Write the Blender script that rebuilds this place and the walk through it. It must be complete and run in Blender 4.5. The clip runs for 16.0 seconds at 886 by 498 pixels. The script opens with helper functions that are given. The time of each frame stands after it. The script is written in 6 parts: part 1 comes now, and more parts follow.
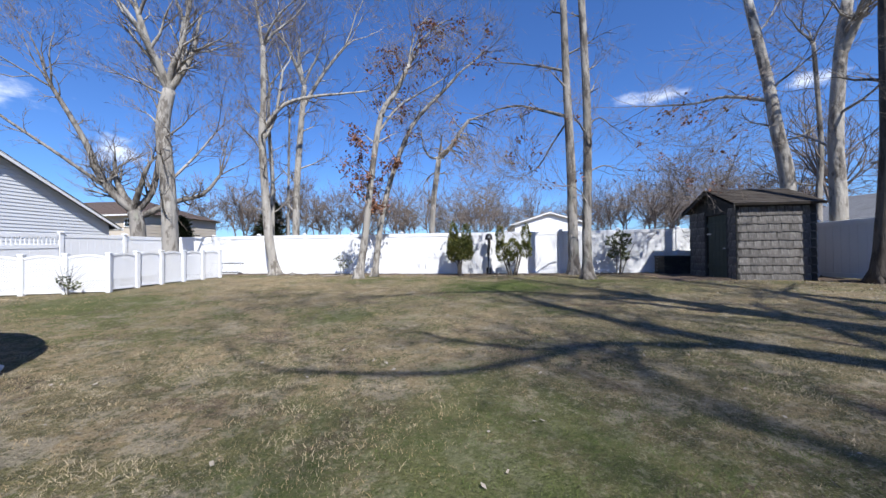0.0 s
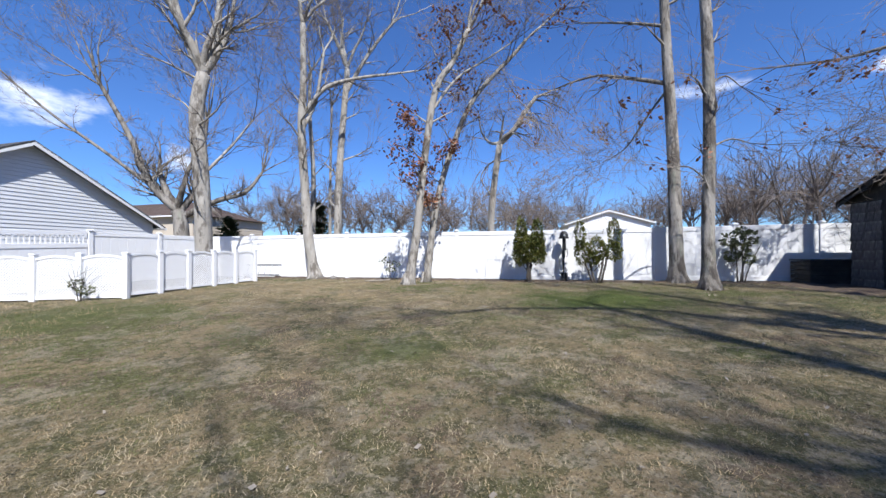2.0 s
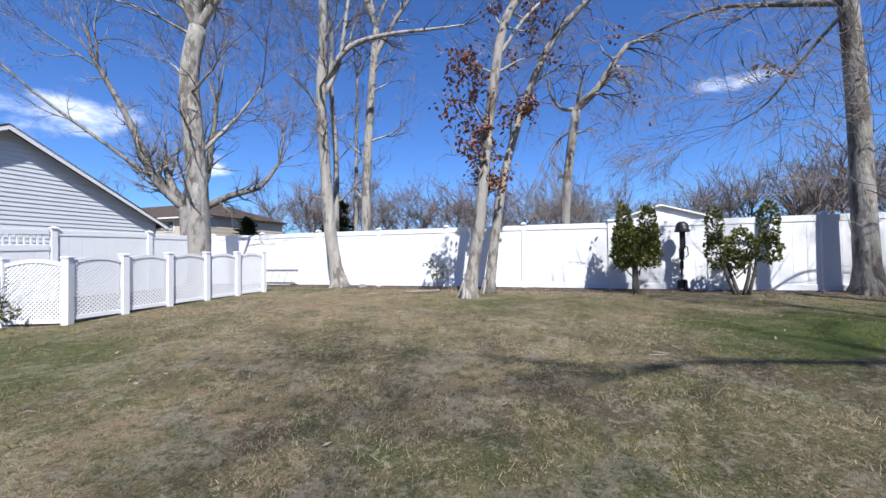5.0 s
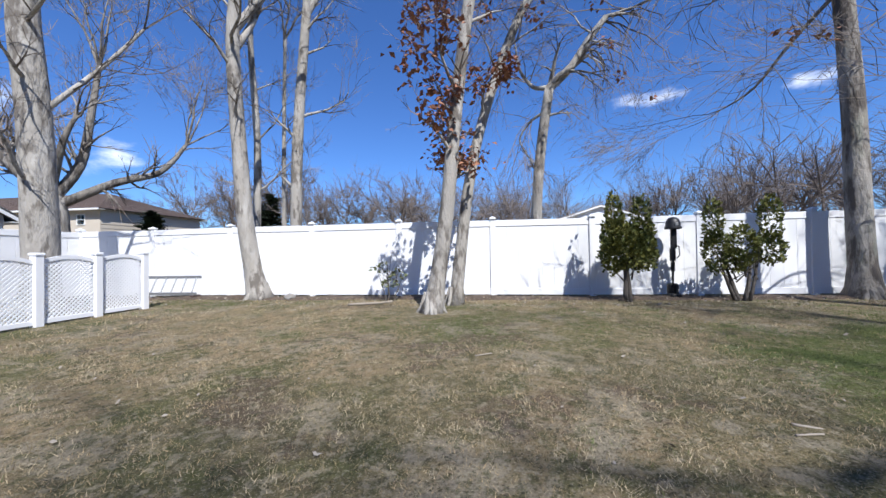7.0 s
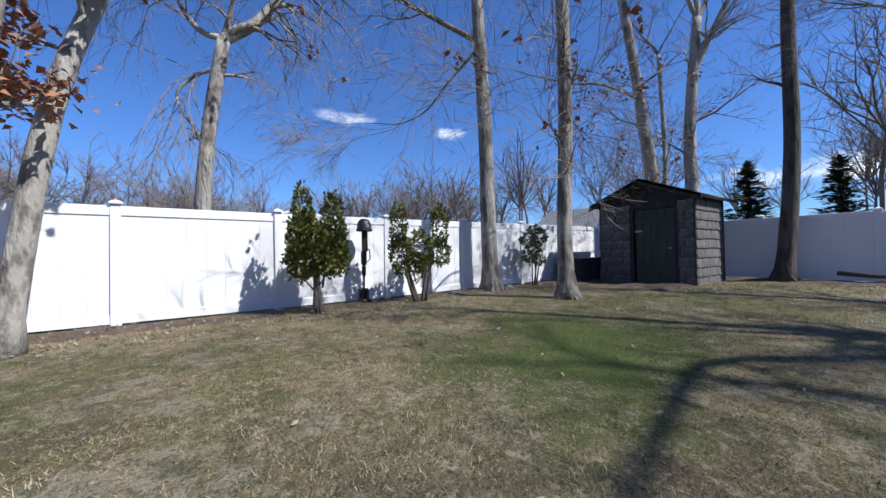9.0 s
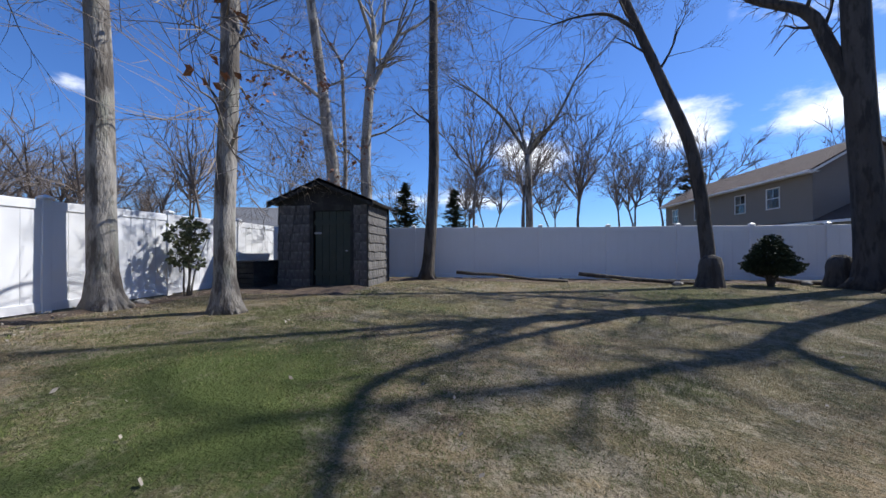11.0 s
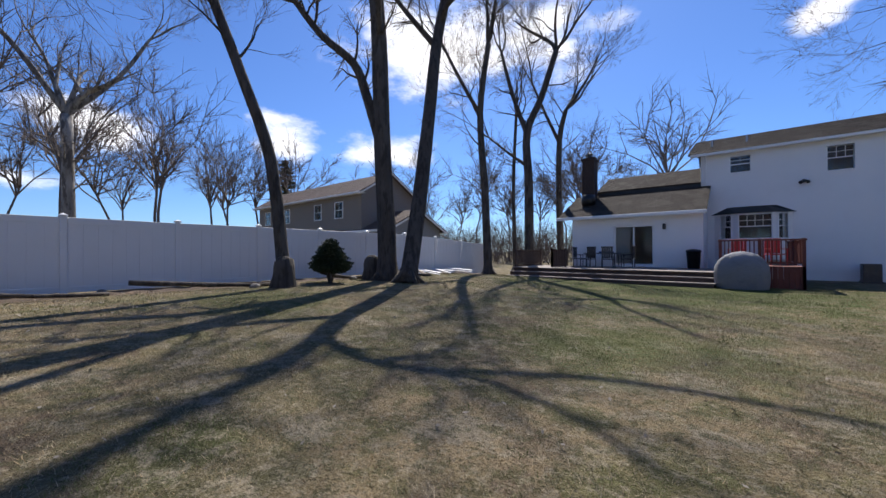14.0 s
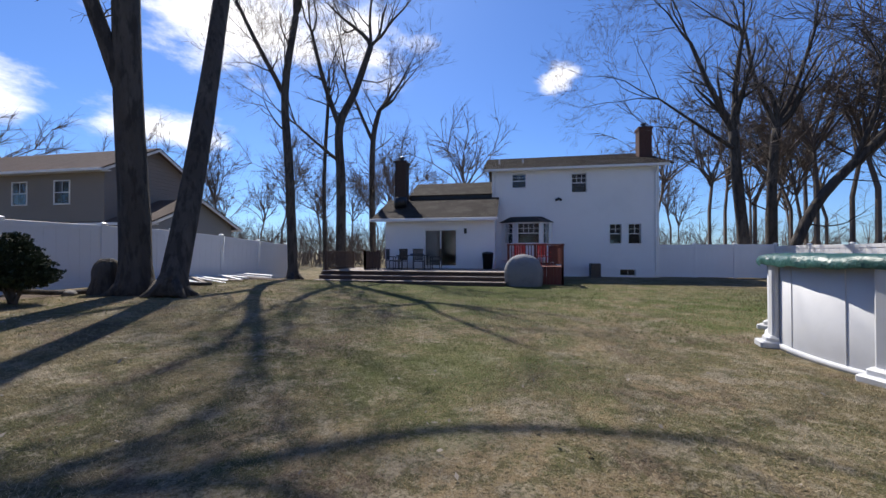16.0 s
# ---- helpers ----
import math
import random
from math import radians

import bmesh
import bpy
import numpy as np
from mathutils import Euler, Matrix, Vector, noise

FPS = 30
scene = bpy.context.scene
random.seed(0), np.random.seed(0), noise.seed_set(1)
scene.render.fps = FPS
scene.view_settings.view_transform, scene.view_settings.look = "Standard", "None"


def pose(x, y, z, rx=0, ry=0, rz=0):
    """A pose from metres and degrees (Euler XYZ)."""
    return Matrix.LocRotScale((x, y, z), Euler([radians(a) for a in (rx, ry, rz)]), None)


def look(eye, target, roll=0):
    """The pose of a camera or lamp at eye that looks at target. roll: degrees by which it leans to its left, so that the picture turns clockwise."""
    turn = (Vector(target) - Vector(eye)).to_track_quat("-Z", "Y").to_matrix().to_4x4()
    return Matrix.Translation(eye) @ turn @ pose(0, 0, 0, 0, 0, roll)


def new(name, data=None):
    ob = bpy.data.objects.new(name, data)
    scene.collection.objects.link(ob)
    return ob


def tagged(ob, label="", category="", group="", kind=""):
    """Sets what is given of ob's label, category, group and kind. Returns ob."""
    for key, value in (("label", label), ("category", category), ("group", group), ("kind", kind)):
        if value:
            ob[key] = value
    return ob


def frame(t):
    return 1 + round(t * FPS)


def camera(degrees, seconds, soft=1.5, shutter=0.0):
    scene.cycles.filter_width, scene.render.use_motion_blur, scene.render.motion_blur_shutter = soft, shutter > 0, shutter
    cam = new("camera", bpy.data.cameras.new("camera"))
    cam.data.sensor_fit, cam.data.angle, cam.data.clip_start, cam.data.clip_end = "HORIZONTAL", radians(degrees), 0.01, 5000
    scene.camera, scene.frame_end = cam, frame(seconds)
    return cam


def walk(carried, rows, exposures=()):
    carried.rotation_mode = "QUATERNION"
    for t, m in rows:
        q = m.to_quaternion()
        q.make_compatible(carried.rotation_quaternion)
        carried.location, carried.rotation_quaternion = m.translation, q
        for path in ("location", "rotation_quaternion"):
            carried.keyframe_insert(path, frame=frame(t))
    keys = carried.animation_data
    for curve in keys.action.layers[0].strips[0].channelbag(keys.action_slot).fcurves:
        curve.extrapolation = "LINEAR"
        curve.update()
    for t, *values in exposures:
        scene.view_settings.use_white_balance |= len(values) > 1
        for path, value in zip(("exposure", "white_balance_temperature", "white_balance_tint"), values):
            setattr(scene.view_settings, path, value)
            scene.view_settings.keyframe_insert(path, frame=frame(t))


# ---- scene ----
cam = camera(101.12, 16.0)
# seconds, eye, yaw, pitch, roll
ROWS = [
    (0, (2.697, -0.781, 1.348), 7.32, 0.47, 0.56),
    (0.5, (2.456, -0.151, 1.348), 8.97, 0.52, 0.54),
    (1, (2.176, 0.465, 1.347), 10.60, 0.53, 0.47),
    (1.5, (1.885, 0.949, 1.344), 12.11, 0.80, 0.41),
    (2, (1.536, 1.454, 1.336), 13.45, 0.79, 0.34),
    (2.5, (1.170, 1.935, 1.325), 15.81, 0.76, 0.40),
    (3, (0.836, 2.425, 1.319), 16.39, 0.67, 0.58),
    (3.5, (0.523, 2.934, 1.324), 16.72, 0.86, 0.59),
    (4, (0.240, 3.429, 1.332), 16.71, 0.95, 0.72),
    (6.5, (-1.150, 5.689, 1.386), 15.68, 1.10, 0.93),
    (7, (-1.213, 6.179, 1.389), 7.37, 0.82, 0.98),
    (7.5, (-1.160, 6.624, 1.392), -3.09, 0.80, 0.96),
    (8, (-1.036, 7.044, 1.390), -15.37, 0.68, 1.17),
    (8.5, (-0.824, 7.390, 1.383), -26.47, 0.63, 1.27),
    (11, (0.633, 7.978, 1.344), -83.35, 0.45, 0.13),
    (11.5, (0.811, 7.908, 1.343), -95.76, 0.38, 0.08),
    (12, (0.940, 7.750, 1.347), -105.27, 0.53, 0.07),
    (12.5, (0.964, 7.663, 1.350), -112.73, 0.51, -0.01),
    (13, (1.030, 7.519, 1.352), -122.05, 0.46, 0.13),
    (13.5, (1.142, 7.315, 1.354), -132.28, 0.38, 0.23),
    (14, (1.282, 7.068, 1.358), -140.72, 0.43, 0.17),
    (14.5, (1.436, 6.805, 1.364), -148.87, 0.52, -0.00),
    (15, (1.614, 6.491, 1.373), -157.34, 0.58, 0.07),
    (15.5, (1.743, 6.170, 1.383), -164.84, 0.49, 0.02),
    (16, (1.850, 5.873, 1.396), -169.65, 0.58, -0.06),
]
walk(cam, [(t, pose(*e, 90 + pitch, roll, yaw)) for t, e, yaw, pitch, roll in ROWS],
     exposures=[(0, 0.57, 6250, 10), (8, 0.48, 6150, 10), (11, 0.42, 6250, 10), (14, 0.40, 6700, 12), (16, 0.42, 6750, 12)])

# ---- light ----
SUN_AZ, SUN_EL = 151.3, 49.0        # compass from +y towards +x, height
SUN_DIR = Vector((math.sin(radians(SUN_AZ)) * math.cos(radians(SUN_EL)),
                  math.cos(radians(SUN_AZ)) * math.cos(radians(SUN_EL)), math.sin(radians(SUN_EL))))
sun = new("sun", bpy.data.lights.new("sun", "SUN"))
sun.data.energy, sun.data.angle, sun.data.color = 5.0, radians(0.53), (1.0, 0.97, 0.92)
sun.matrix_world = look(SUN_DIR * 80, (0, 0, 0))


def sky_dir(heading, el):
    h, e = radians(heading), radians(el)
    return (-math.sin(h) * math.cos(e), math.cos(h) * math.cos(e), math.sin(e))


def make_world():
    w = bpy.data.worlds.new("sky")
    scene.world = w
    w.use_nodes = True
    nt = w.node_tree
    nt.nodes.clear()
    N, K = nt.nodes.new, nt.links.new
    out, bg = N("ShaderNodeOutputWorld"), N("ShaderNodeBackground")
    sky = N("ShaderNodeTexSky")
    sky.sky_type, sky.sun_disc = "NISHITA", False
    sky.sun_elevation, sky.sun_rotation = radians(SUN_EL), radians(SUN_AZ)
    sky.air_density, sky.dust_density, sky.ozone_density, sky.altitude = 1.0, 0.3, 3.0, 0
    co = N("ShaderNodeTexCoord")
    no = N("ShaderNodeTexNoise")
    mp = N("ShaderNodeMapping")
    mp.inputs["Scale"].default_value = (1, 1, 2.2)
    no.inputs["Scale"].default_value, no.inputs["Detail"].default_value, no.inputs["Roughness"].default_value = 6.0, 9, 0.6
    K(co.outputs["Generated"], mp.inputs["Vector"])
    K(mp.outputs[0], no.inputs["Vector"])
    total = None
    # heading, height, half width, half height, weight of each cloud
    for hd, el, sx, sy, wt in ((-140, 29, .30, .13, 1.0), (-156, 30, .22, .12, .9), (-131, 15, .2, .065, .9), (-187.2, 24.7, .07, .05, .95),
                               (62, 17, .22, .09, .56), (49, 12, .09, .06, .5), (-98, 14, .13, .07, .85), (-84, 8, .25, .05, .8),
                               (-118, 16, .12, .07, .85), (-38, 18, .07, .025, .57), (-25, 20, .12, .03, .51)):
        sub = N("ShaderNodeVectorMath")
        sub.operation = "SUBTRACT"
        K(co.outputs["Generated"], sub.inputs[0])
        sub.inputs[1].default_value = sky_dir(hd, el)
        rot = N("ShaderNodeVectorRotate")
        rot.rotation_type = "Z_AXIS"
        rot.inputs["Angle"].default_value = -radians(hd)
        K(sub.outputs[0], rot.inputs["Vector"])
        sc = N("ShaderNodeVectorMath")
        sc.operation = "MULTIPLY"
        K(rot.outputs[0], sc.inputs[0])
        sc.inputs[1].default_value = (1 / sx, 1 / sx, 1 / sy)
        ln = N("ShaderNodeVectorMath")
        ln.operation = "LENGTH"
        K(sc.outputs[0], ln.inputs[0])
        m = N("ShaderNodeMapRange")
        m.inputs[1].default_value, m.inputs[2].default_value, m.inputs[3].default_value, m.inputs[4].default_value = 0.0, 1.4, wt, 0.0
        K(ln.outputs["Value"], m.inputs[0])
        if total is None:
            total = m.outputs[0]
        else:
            mx = N("ShaderNodeMath")
            mx.operation = "MAXIMUM"
            K(total, mx.inputs[0])
            K(m.outputs[0], mx.inputs[1])
            total = mx.outputs[0]
    add = N("ShaderNodeMath")
    add.operation = "MULTIPLY_ADD"
    K(no.outputs["Fac"], add.inputs[0])
    add.inputs[1].default_value = 1.5
    K(total, add.inputs[2])
    rp = N("ShaderNodeMapRange")
    rp.interpolation_type = "SMOOTHSTEP"
    rp.inputs[1].default_value, rp.inputs[2].default_value = 1.12, 1.6
    rp.inputs[3].default_value, rp.inputs[4].default_value = 0.0, 0.93
    K(add.outputs[0], rp.inputs[0])
    gate = N("ShaderNodeMath")
    gate.operation = "MULTIPLY"
    gm = N("ShaderNodeMapRange")
    gm.inputs[1].default_value, gm.inputs[2].default_value = 0.0, 0.12
    K(total, gm.inputs[0])
    K(rp.outputs[0], gate.inputs[0])
    K(gm.outputs[0], gate.inputs[1])
    mix = N("ShaderNodeMix")
    mix.data_type = "RGBA"
    K(gate.outputs[0], mix.inputs[0])
    tint = N("ShaderNodeMix")
    tint.data_type, tint.blend_type = "RGBA", "MULTIPLY"
    tint.inputs[0].default_value = 1.0
    K(sky.outputs[0], tint.inputs[6])
    tint.inputs[7].default_value = SKY_TINT
    K(tint.outputs[2], mix.inputs[6])
    mix.inputs[7].default_value = CLOUD
    K(mix.outputs[2], bg.inputs[0])
    bg.inputs[1].default_value = 0.080
    K(bg.outputs[0], out.inputs[0])


SKY_TINT = (0.62, 0.92, 1.42, 1)
CLOUD = (14, 14.1, 14.4, 1)
make_world()

# ---- materials ----
def mat(name, base, rough=0.8, metal=0.0, layers=(), bump=(), coords="Object", spec=None, vary=0.0, stretch=(1, 1, 1)):
    """layers: (scale, low, high, colour, amount, detail); bump: (scale, strength, distance)."""
    m = bpy.data.materials.new(name)
    m.use_nodes = True
    nt = m.node_tree
    N, K = nt.nodes.new, nt.links.new
    b = nt.nodes["Principled BSDF"]
    b.inputs["Roughness"].default_value, b.inputs["Metallic"].default_value = rough, metal
    if spec is not None:
        b.inputs["Specular IOR Level"].default_value = spec
    co, mp = N("ShaderNodeTexCoord"), N("ShaderNodeMapping")
    mp.inputs["Scale"].default_value = stretch
    K(co.outputs[coords], mp.inputs[0])
    rgb = N("ShaderNodeRGB")
    rgb.outputs[0].default_value = (*base, 1)
    cur = rgb.outputs[0]
    for k, (scale, lo, hi, col, amount, detail) in enumerate(layers):
        no = N("ShaderNodeTexNoise")
        no.noise_dimensions = "4D"
        no.inputs["W"].default_value = 3.7 * k + len(name)
        no.inputs["Scale"].default_value, no.inputs["Detail"].default_value, no.inputs["Roughness"].default_value = scale, detail, 0.62
        K(mp.outputs[0], no.inputs["Vector"])
        mr = N("ShaderNodeMapRange")
        mr.inputs[1].default_value, mr.inputs[2].default_value, mr.inputs[4].default_value = lo, hi, amount
        K(no.outputs["Fac"], mr.inputs[0])
        mx = N("ShaderNodeMix")
        mx.data_type = "RGBA"
        K(mr.outputs[0], mx.inputs[0])
        K(cur, mx.inputs[6])
        mx.inputs[7].default_value = (*col, 1)
        cur = mx.outputs[2]
    if vary:
        oi, hv, mr = N("ShaderNodeObjectInfo"), N("ShaderNodeHueSaturation"), N("ShaderNodeMapRange")
        mr.inputs[3].default_value, mr.inputs[4].default_value = 1 - vary, 1 + vary
        K(oi.outputs["Random"], mr.inputs[0])
        K(mr.outputs[0], hv.inputs["Value"])
        K(cur, hv.inputs["Color"])
        cur = hv.outputs[0]
    K(cur, b.inputs["Base Color"])
    last = None
    for k, (scale, strength, dist) in enumerate(bump):
        no, bu = N("ShaderNodeTexNoise"), N("ShaderNodeBump")
        no.inputs["Scale"].default_value, no.inputs["Detail"].default_value = scale, 6
        K(mp.outputs[0], no.inputs["Vector"])
        bu.inputs["Strength"].default_value, bu.inputs["Distance"].default_value = strength, dist
        K(no.outputs["Fac"], bu.inputs["Height"])
        if last:
            K(last, bu.inputs["Normal"])
        last = bu.outputs[0]
    if last:
        K(last, b.inputs["Normal"])
    return m


LAWN = mat("lawn", (0.245, 0.185, 0.108), 0.95, layers=[
    (0.35, 0.47, 0.56, (0.135, 0.115, 0.060), 0.8, 4),
    (0.5, 0.54, 0.61, (0.100, 0.108, 0.036), 0.6, 7),
    (1.3, 0.53, 0.59, (0.058, 0.076, 0.022), 0.62, 8),
    (2.0, 0.52, 0.58, (0.266, 0.227, 0.162), 0.85, 8),
    (0.8, 0.55, 0.60, (0.120, 0.085, 0.060), 0.8, 8),
    (9, 0.50, 0.57, (0.080, 0.078, 0.036), 0.75, 8),
    (14, 0.53, 0.62, (0.317, 0.270, 0.187), 0.7, 8),
    (45, 0.52, 0.62, (0.045, 0.042, 0.022), 0.7, 6),
    (80, 0.53, 0.64, (0.360, 0.310, 0.223), 0.55, 4),
], bump=[(6, 0.6, 0.06), (40, 1.0, 0.035), (150, 0.9, 0.014)], spec=0.1)


def green_patches(m, spots):
    """Greener turf round a few places of the lawn: (x, y, radius, amount)."""
    nt = m.node_tree
    N, K = nt.nodes.new, nt.links.new
    b = nt.nodes["Principled BSDF"]
    cur = b.inputs["Base Color"].links[0].from_socket
    co, no, fine = N("ShaderNodeTexCoord"), N("ShaderNodeTexNoise"), N("ShaderNodeTexNoise")
    no.inputs["Scale"].default_value, no.inputs["Detail"].default_value = 1.4, 8
    fine.inputs["Scale"].default_value, fine.inputs["Detail"].default_value = 22, 6
    K(co.outputs["Object"], no.inputs["Vector"])
    K(co.outputs["Object"], fine.inputs["Vector"])
    two = N("ShaderNodeMath")
    two.operation = "MULTIPLY_ADD"
    K(fine.outputs["Fac"], two.inputs[0])
    two.inputs[1].default_value = 0.7
    K(no.outputs["Fac"], two.inputs[2])
    for x, y, r, amount in spots:
        ln = N("ShaderNodeVectorMath")
        ln.operation = "DISTANCE"
        K(co.outputs["Object"], ln.inputs[0])
        ln.inputs[1].default_value = (x, y, 0)
        near = N("ShaderNodeMapRange")
        near.inputs[1].default_value, near.inputs[2].default_value = 0.0, r
        near.inputs[3].default_value, near.inputs[4].default_value = 0.55, -0.25
        K(ln.outputs["Value"], near.inputs[0])
        ad = N("ShaderNodeMath")
        K(near.outputs[0], ad.inputs[0])
        K(two.outputs[0], ad.inputs[1])
        st = N("ShaderNodeMapRange")
        st.inputs[1].default_value, st.inputs[2].default_value, st.inputs[4].default_value = 0.9, 1.25, amount
        K(ad.outputs[0], st.inputs[0])
        mx = N("ShaderNodeMix")
        mx.data_type = "RGBA"
        K(st.outputs[0], mx.inputs[0])
        K(cur, mx.inputs[6])
        mx.inputs[7].default_value = (0.070, 0.092, 0.026, 1)
        cur = mx.outputs[2]
    K(cur, b.inputs["Base Color"])


# greener turf; first and southern amounts also darken for tree shade and backlight
green_patches(LAWN, [(2.9, 10.0, 3.3, .95), (7.5, 9.5, 2.5, .5), (3, -8, 13, .8), (-6, -6, 9, .7), (2.5, 1.5, 3.2, .6), (-7, 6.5, 3.5, .7), (-.2, 5.8, 1.5, .6), (9.5, 3.5, 3.5, .6), (-3.5, -3.0, 5, .6)])
BLADE_PALE = mat("straw_grass", (0.47, 0.385, 0.25), 0.9, layers=[(7, 0.47, 0.58, (0.40, 0.32, 0.195), 0.8, 6)], spec=0.15)
BLADE_TAN = mat("dry_grass", (0.41, 0.305, 0.175), 0.9, layers=[(2.0, 0.47, 0.56, (0.23, 0.185, 0.095), 0.85, 6)], spec=0.15)
BLADE_GREEN = mat("green_grass", (0.095, 0.125, 0.034), 0.85, layers=[(2.0, 0.45, 0.65, (0.19, 0.18, 0.07), 0.7, 3)], spec=0.2)
SOIL = mat("leaf_mulch", (0.075, 0.052, 0.036), 0.95, layers=[(9, 0.5, 0.65, (0.17, 0.115, 0.075), 0.8, 6), (40, 0.55, 0.7, (0.24, 0.17, 0.11), 0.6, 4)], bump=[(25, 1.0, 0.05)])
VINYL = mat("white_vinyl", (0.77, 0.77, 0.78), 0.45, layers=[(0.7, 0.5, 0.75, (0.70, 0.70, 0.69), 0.45, 6), (5, 0.6, 0.75, (0.62, 0.62, 0.58), 0.25, 7)], bump=[(3, 0.03, 0.02)], spec=0.4)
SIDING = mat("white_siding", (0.80, 0.80, 0.80), 0.5, layers=[(0.6, 0.5, 0.75, (0.70, 0.70, 0.69), 0.5, 6)], bump=[(4, 0.03, 0.02)])
SIDING_GREY = mat("pale_grey_siding", (0.63, 0.64, 0.66), 0.5, layers=[(0.8, 0.5, 0.75, (0.52, 0.53, 0.55), 0.5, 6)])
SIDING_TAN = mat("taupe_siding", (0.22, 0.19, 0.165), 0.6, layers=[(0.8, 0.5, 0.75, (0.18, 0.155, 0.135), 0.5, 6)])
SIDING_GREY_DARK = mat("slate_siding", (0.22, 0.225, 0.235), 0.6, layers=[(0.8, 0.5, 0.75, (0.19, 0.19, 0.20), 0.5, 6)])
SIDING_CREAM = mat("cream_siding", (0.55, 0.48, 0.39), 0.6, layers=[(0.5, 0.5, 0.75, (0.48, 0.42, 0.34), 0.5, 6)])
ROOF = mat("asphalt_shingle", (0.045, 0.038, 0.033), 0.9, layers=[(1.2, 0.48, 0.6, (0.075, 0.066, 0.058), 0.7, 6), (14, 0.5, 0.7, (0.045, 0.040, 0.036), 0.6, 6)], bump=[(30, 0.6, 0.02)], vary=0.12, spec=0.1)
ROOF_GREY = mat("grey_shingle", (0.16, 0.16, 0.165), 0.9, layers=[(1.2, 0.5, 0.7, (0.11, 0.11, 0.11), 0.7, 6)], bump=[(30, 0.5, 0.02)], vary=0.1)
ROOF_TAN = mat("tan_shingle", (0.42, 0.30, 0.21), 0.9, layers=[(1.2, 0.5, 0.7, (0.33, 0.24, 0.17), 0.7, 6)], vary=0.1)
ROOF_BROWN = mat("brown_shingle", (0.115, 0.082, 0.066), 0.9, layers=[(1.0, 0.5, 0.7, (0.085, 0.06, 0.05), 0.7, 6)], vary=0.1)
BARK = mat("grey_bark", (0.20, 0.18, 0.155), 0.95, layers=[(1.6, 0.46, 0.58, (0.33, 0.305, 0.275), 0.85, 6), (5, 0.48, 0.57, (0.075, 0.062, 0.052), 0.85, 8), (3, 0.58, 0.7, (0.30, 0.31, 0.25), 0.6, 4)], bump=[(9, 1.0, 0.06), (40, 0.8, 0.02)], stretch=(1, 1, 0.3))
BARK_PALE = mat("pale_bark", (0.33, 0.305, 0.27), 0.95, layers=[(1.5, 0.47, 0.58, (0.46, 0.435, 0.40), 0.8, 6), (5, 0.51, 0.59, (0.115, 0.098, 0.082), 0.85, 8)], bump=[(9, 0.9, 0.05), (40, 0.7, 0.02)], stretch=(1, 1, 0.35))
# darker bark: the shade of trees seen against the sun is put into its colour
BARK_SHADE_DARK = mat("dark_bark", (0.075, 0.063, 0.053), 0.95, layers=[(1.6, 0.5, 0.66, (0.12, 0.105, 0.09), 0.8, 6), (7, 0.48, 0.58, (0.038, 0.031, 0.026), 0.85, 8)], bump=[(10, 1.0, 0.06), (45, 0.8, 0.02)], stretch=(1, 1, 0.25))
TWIG = mat("twig", (0.17, 0.14, 0.115), 0.95, layers=[(3, 0.45, 0.65, (0.26, 0.215, 0.175), 0.7, 3)])
FAR_TWIG = mat("far_twig", (0.145, 0.118, 0.102), 0.95, layers=[(0.15, 0.45, 0.6, (0.185, 0.15, 0.128), 0.8, 3)])
OAK_LEAF = mat("dry_oak_leaf", (0.23, 0.095, 0.055), 0.8, layers=[(6, 0.45, 0.6, (0.33, 0.16, 0.085), 0.8, 2), (3, 0.55, 0.7, (0.12, 0.05, 0.035), 0.7, 2)])
ARBOR = mat("arborvitae_leaf", (0.095, 0.11, 0.024), 0.7, layers=[(5, 0.45, 0.56, (0.19, 0.18, 0.036), 0.85, 4), (14, 0.53, 0.62, (0.035, 0.055, 0.014), 0.75, 3)])
DARK_LEAF = mat("dark_evergreen_leaf", (0.024, 0.036, 0.012), 0.7, layers=[(8, 0.5, 0.65, (0.060, 0.070, 0.020), 0.7, 3)])
PINE = mat("pine_needles", (0.030, 0.046, 0.022), 0.8, layers=[(0.6, 0.5, 0.65, (0.055, 0.072, 0.032), 0.7, 3)])
OLIVE_LEAF = mat("olive_leaf", (0.10, 0.115, 0.05), 0.6, layers=[(8, 0.5, 0.65, (0.16, 0.15, 0.075), 0.7, 3)])
SHAKE = mat("weathered_shake", (0.115, 0.105, 0.098), 0.95, layers=[(2.2, 0.48, 0.66, (0.055, 0.05, 0.046), 0.8, 6), (9, 0.50, 0.60, (0.25, 0.24, 0.225), 0.7, 8), (3, 0.6, 0.72, (0.115, 0.075, 0.052), 0.6, 5)], bump=[(20, 0.8, 0.02)], stretch=(1, 1, 0.25), vary=0.22)
SHED_DARK = mat("dark_shed_paint", (0.022, 0.022, 0.021), 0.85, layers=[(4, 0.5, 0.7, (0.075, 0.07, 0.06), 0.7, 7)], bump=[(18, 0.5, 0.01)])
DOOR_GREEN = mat("faded_green_door", (0.040, 0.050, 0.037), 0.8, layers=[(3, 0.5, 0.7, (0.07, 0.075, 0.058), 0.7, 7)], bump=[(16, 0.4, 0.01)])
DECK = mat("weathered_deck", (0.25, 0.205, 0.175), 0.8, layers=[(2, 0.5, 0.68, (0.36, 0.315, 0.28), 0.6, 7), (12, 0.52, 0.7, (0.075, 0.052, 0.042), 0.7, 7)], stretch=(0.25, 1, 1), vary=0.15)
DECK_DARK = mat("dark_deck_stain", (0.07, 0.044, 0.034), 0.75, layers=[(4, 0.5, 0.7, (0.11, 0.072, 0.055), 0.7, 7)])
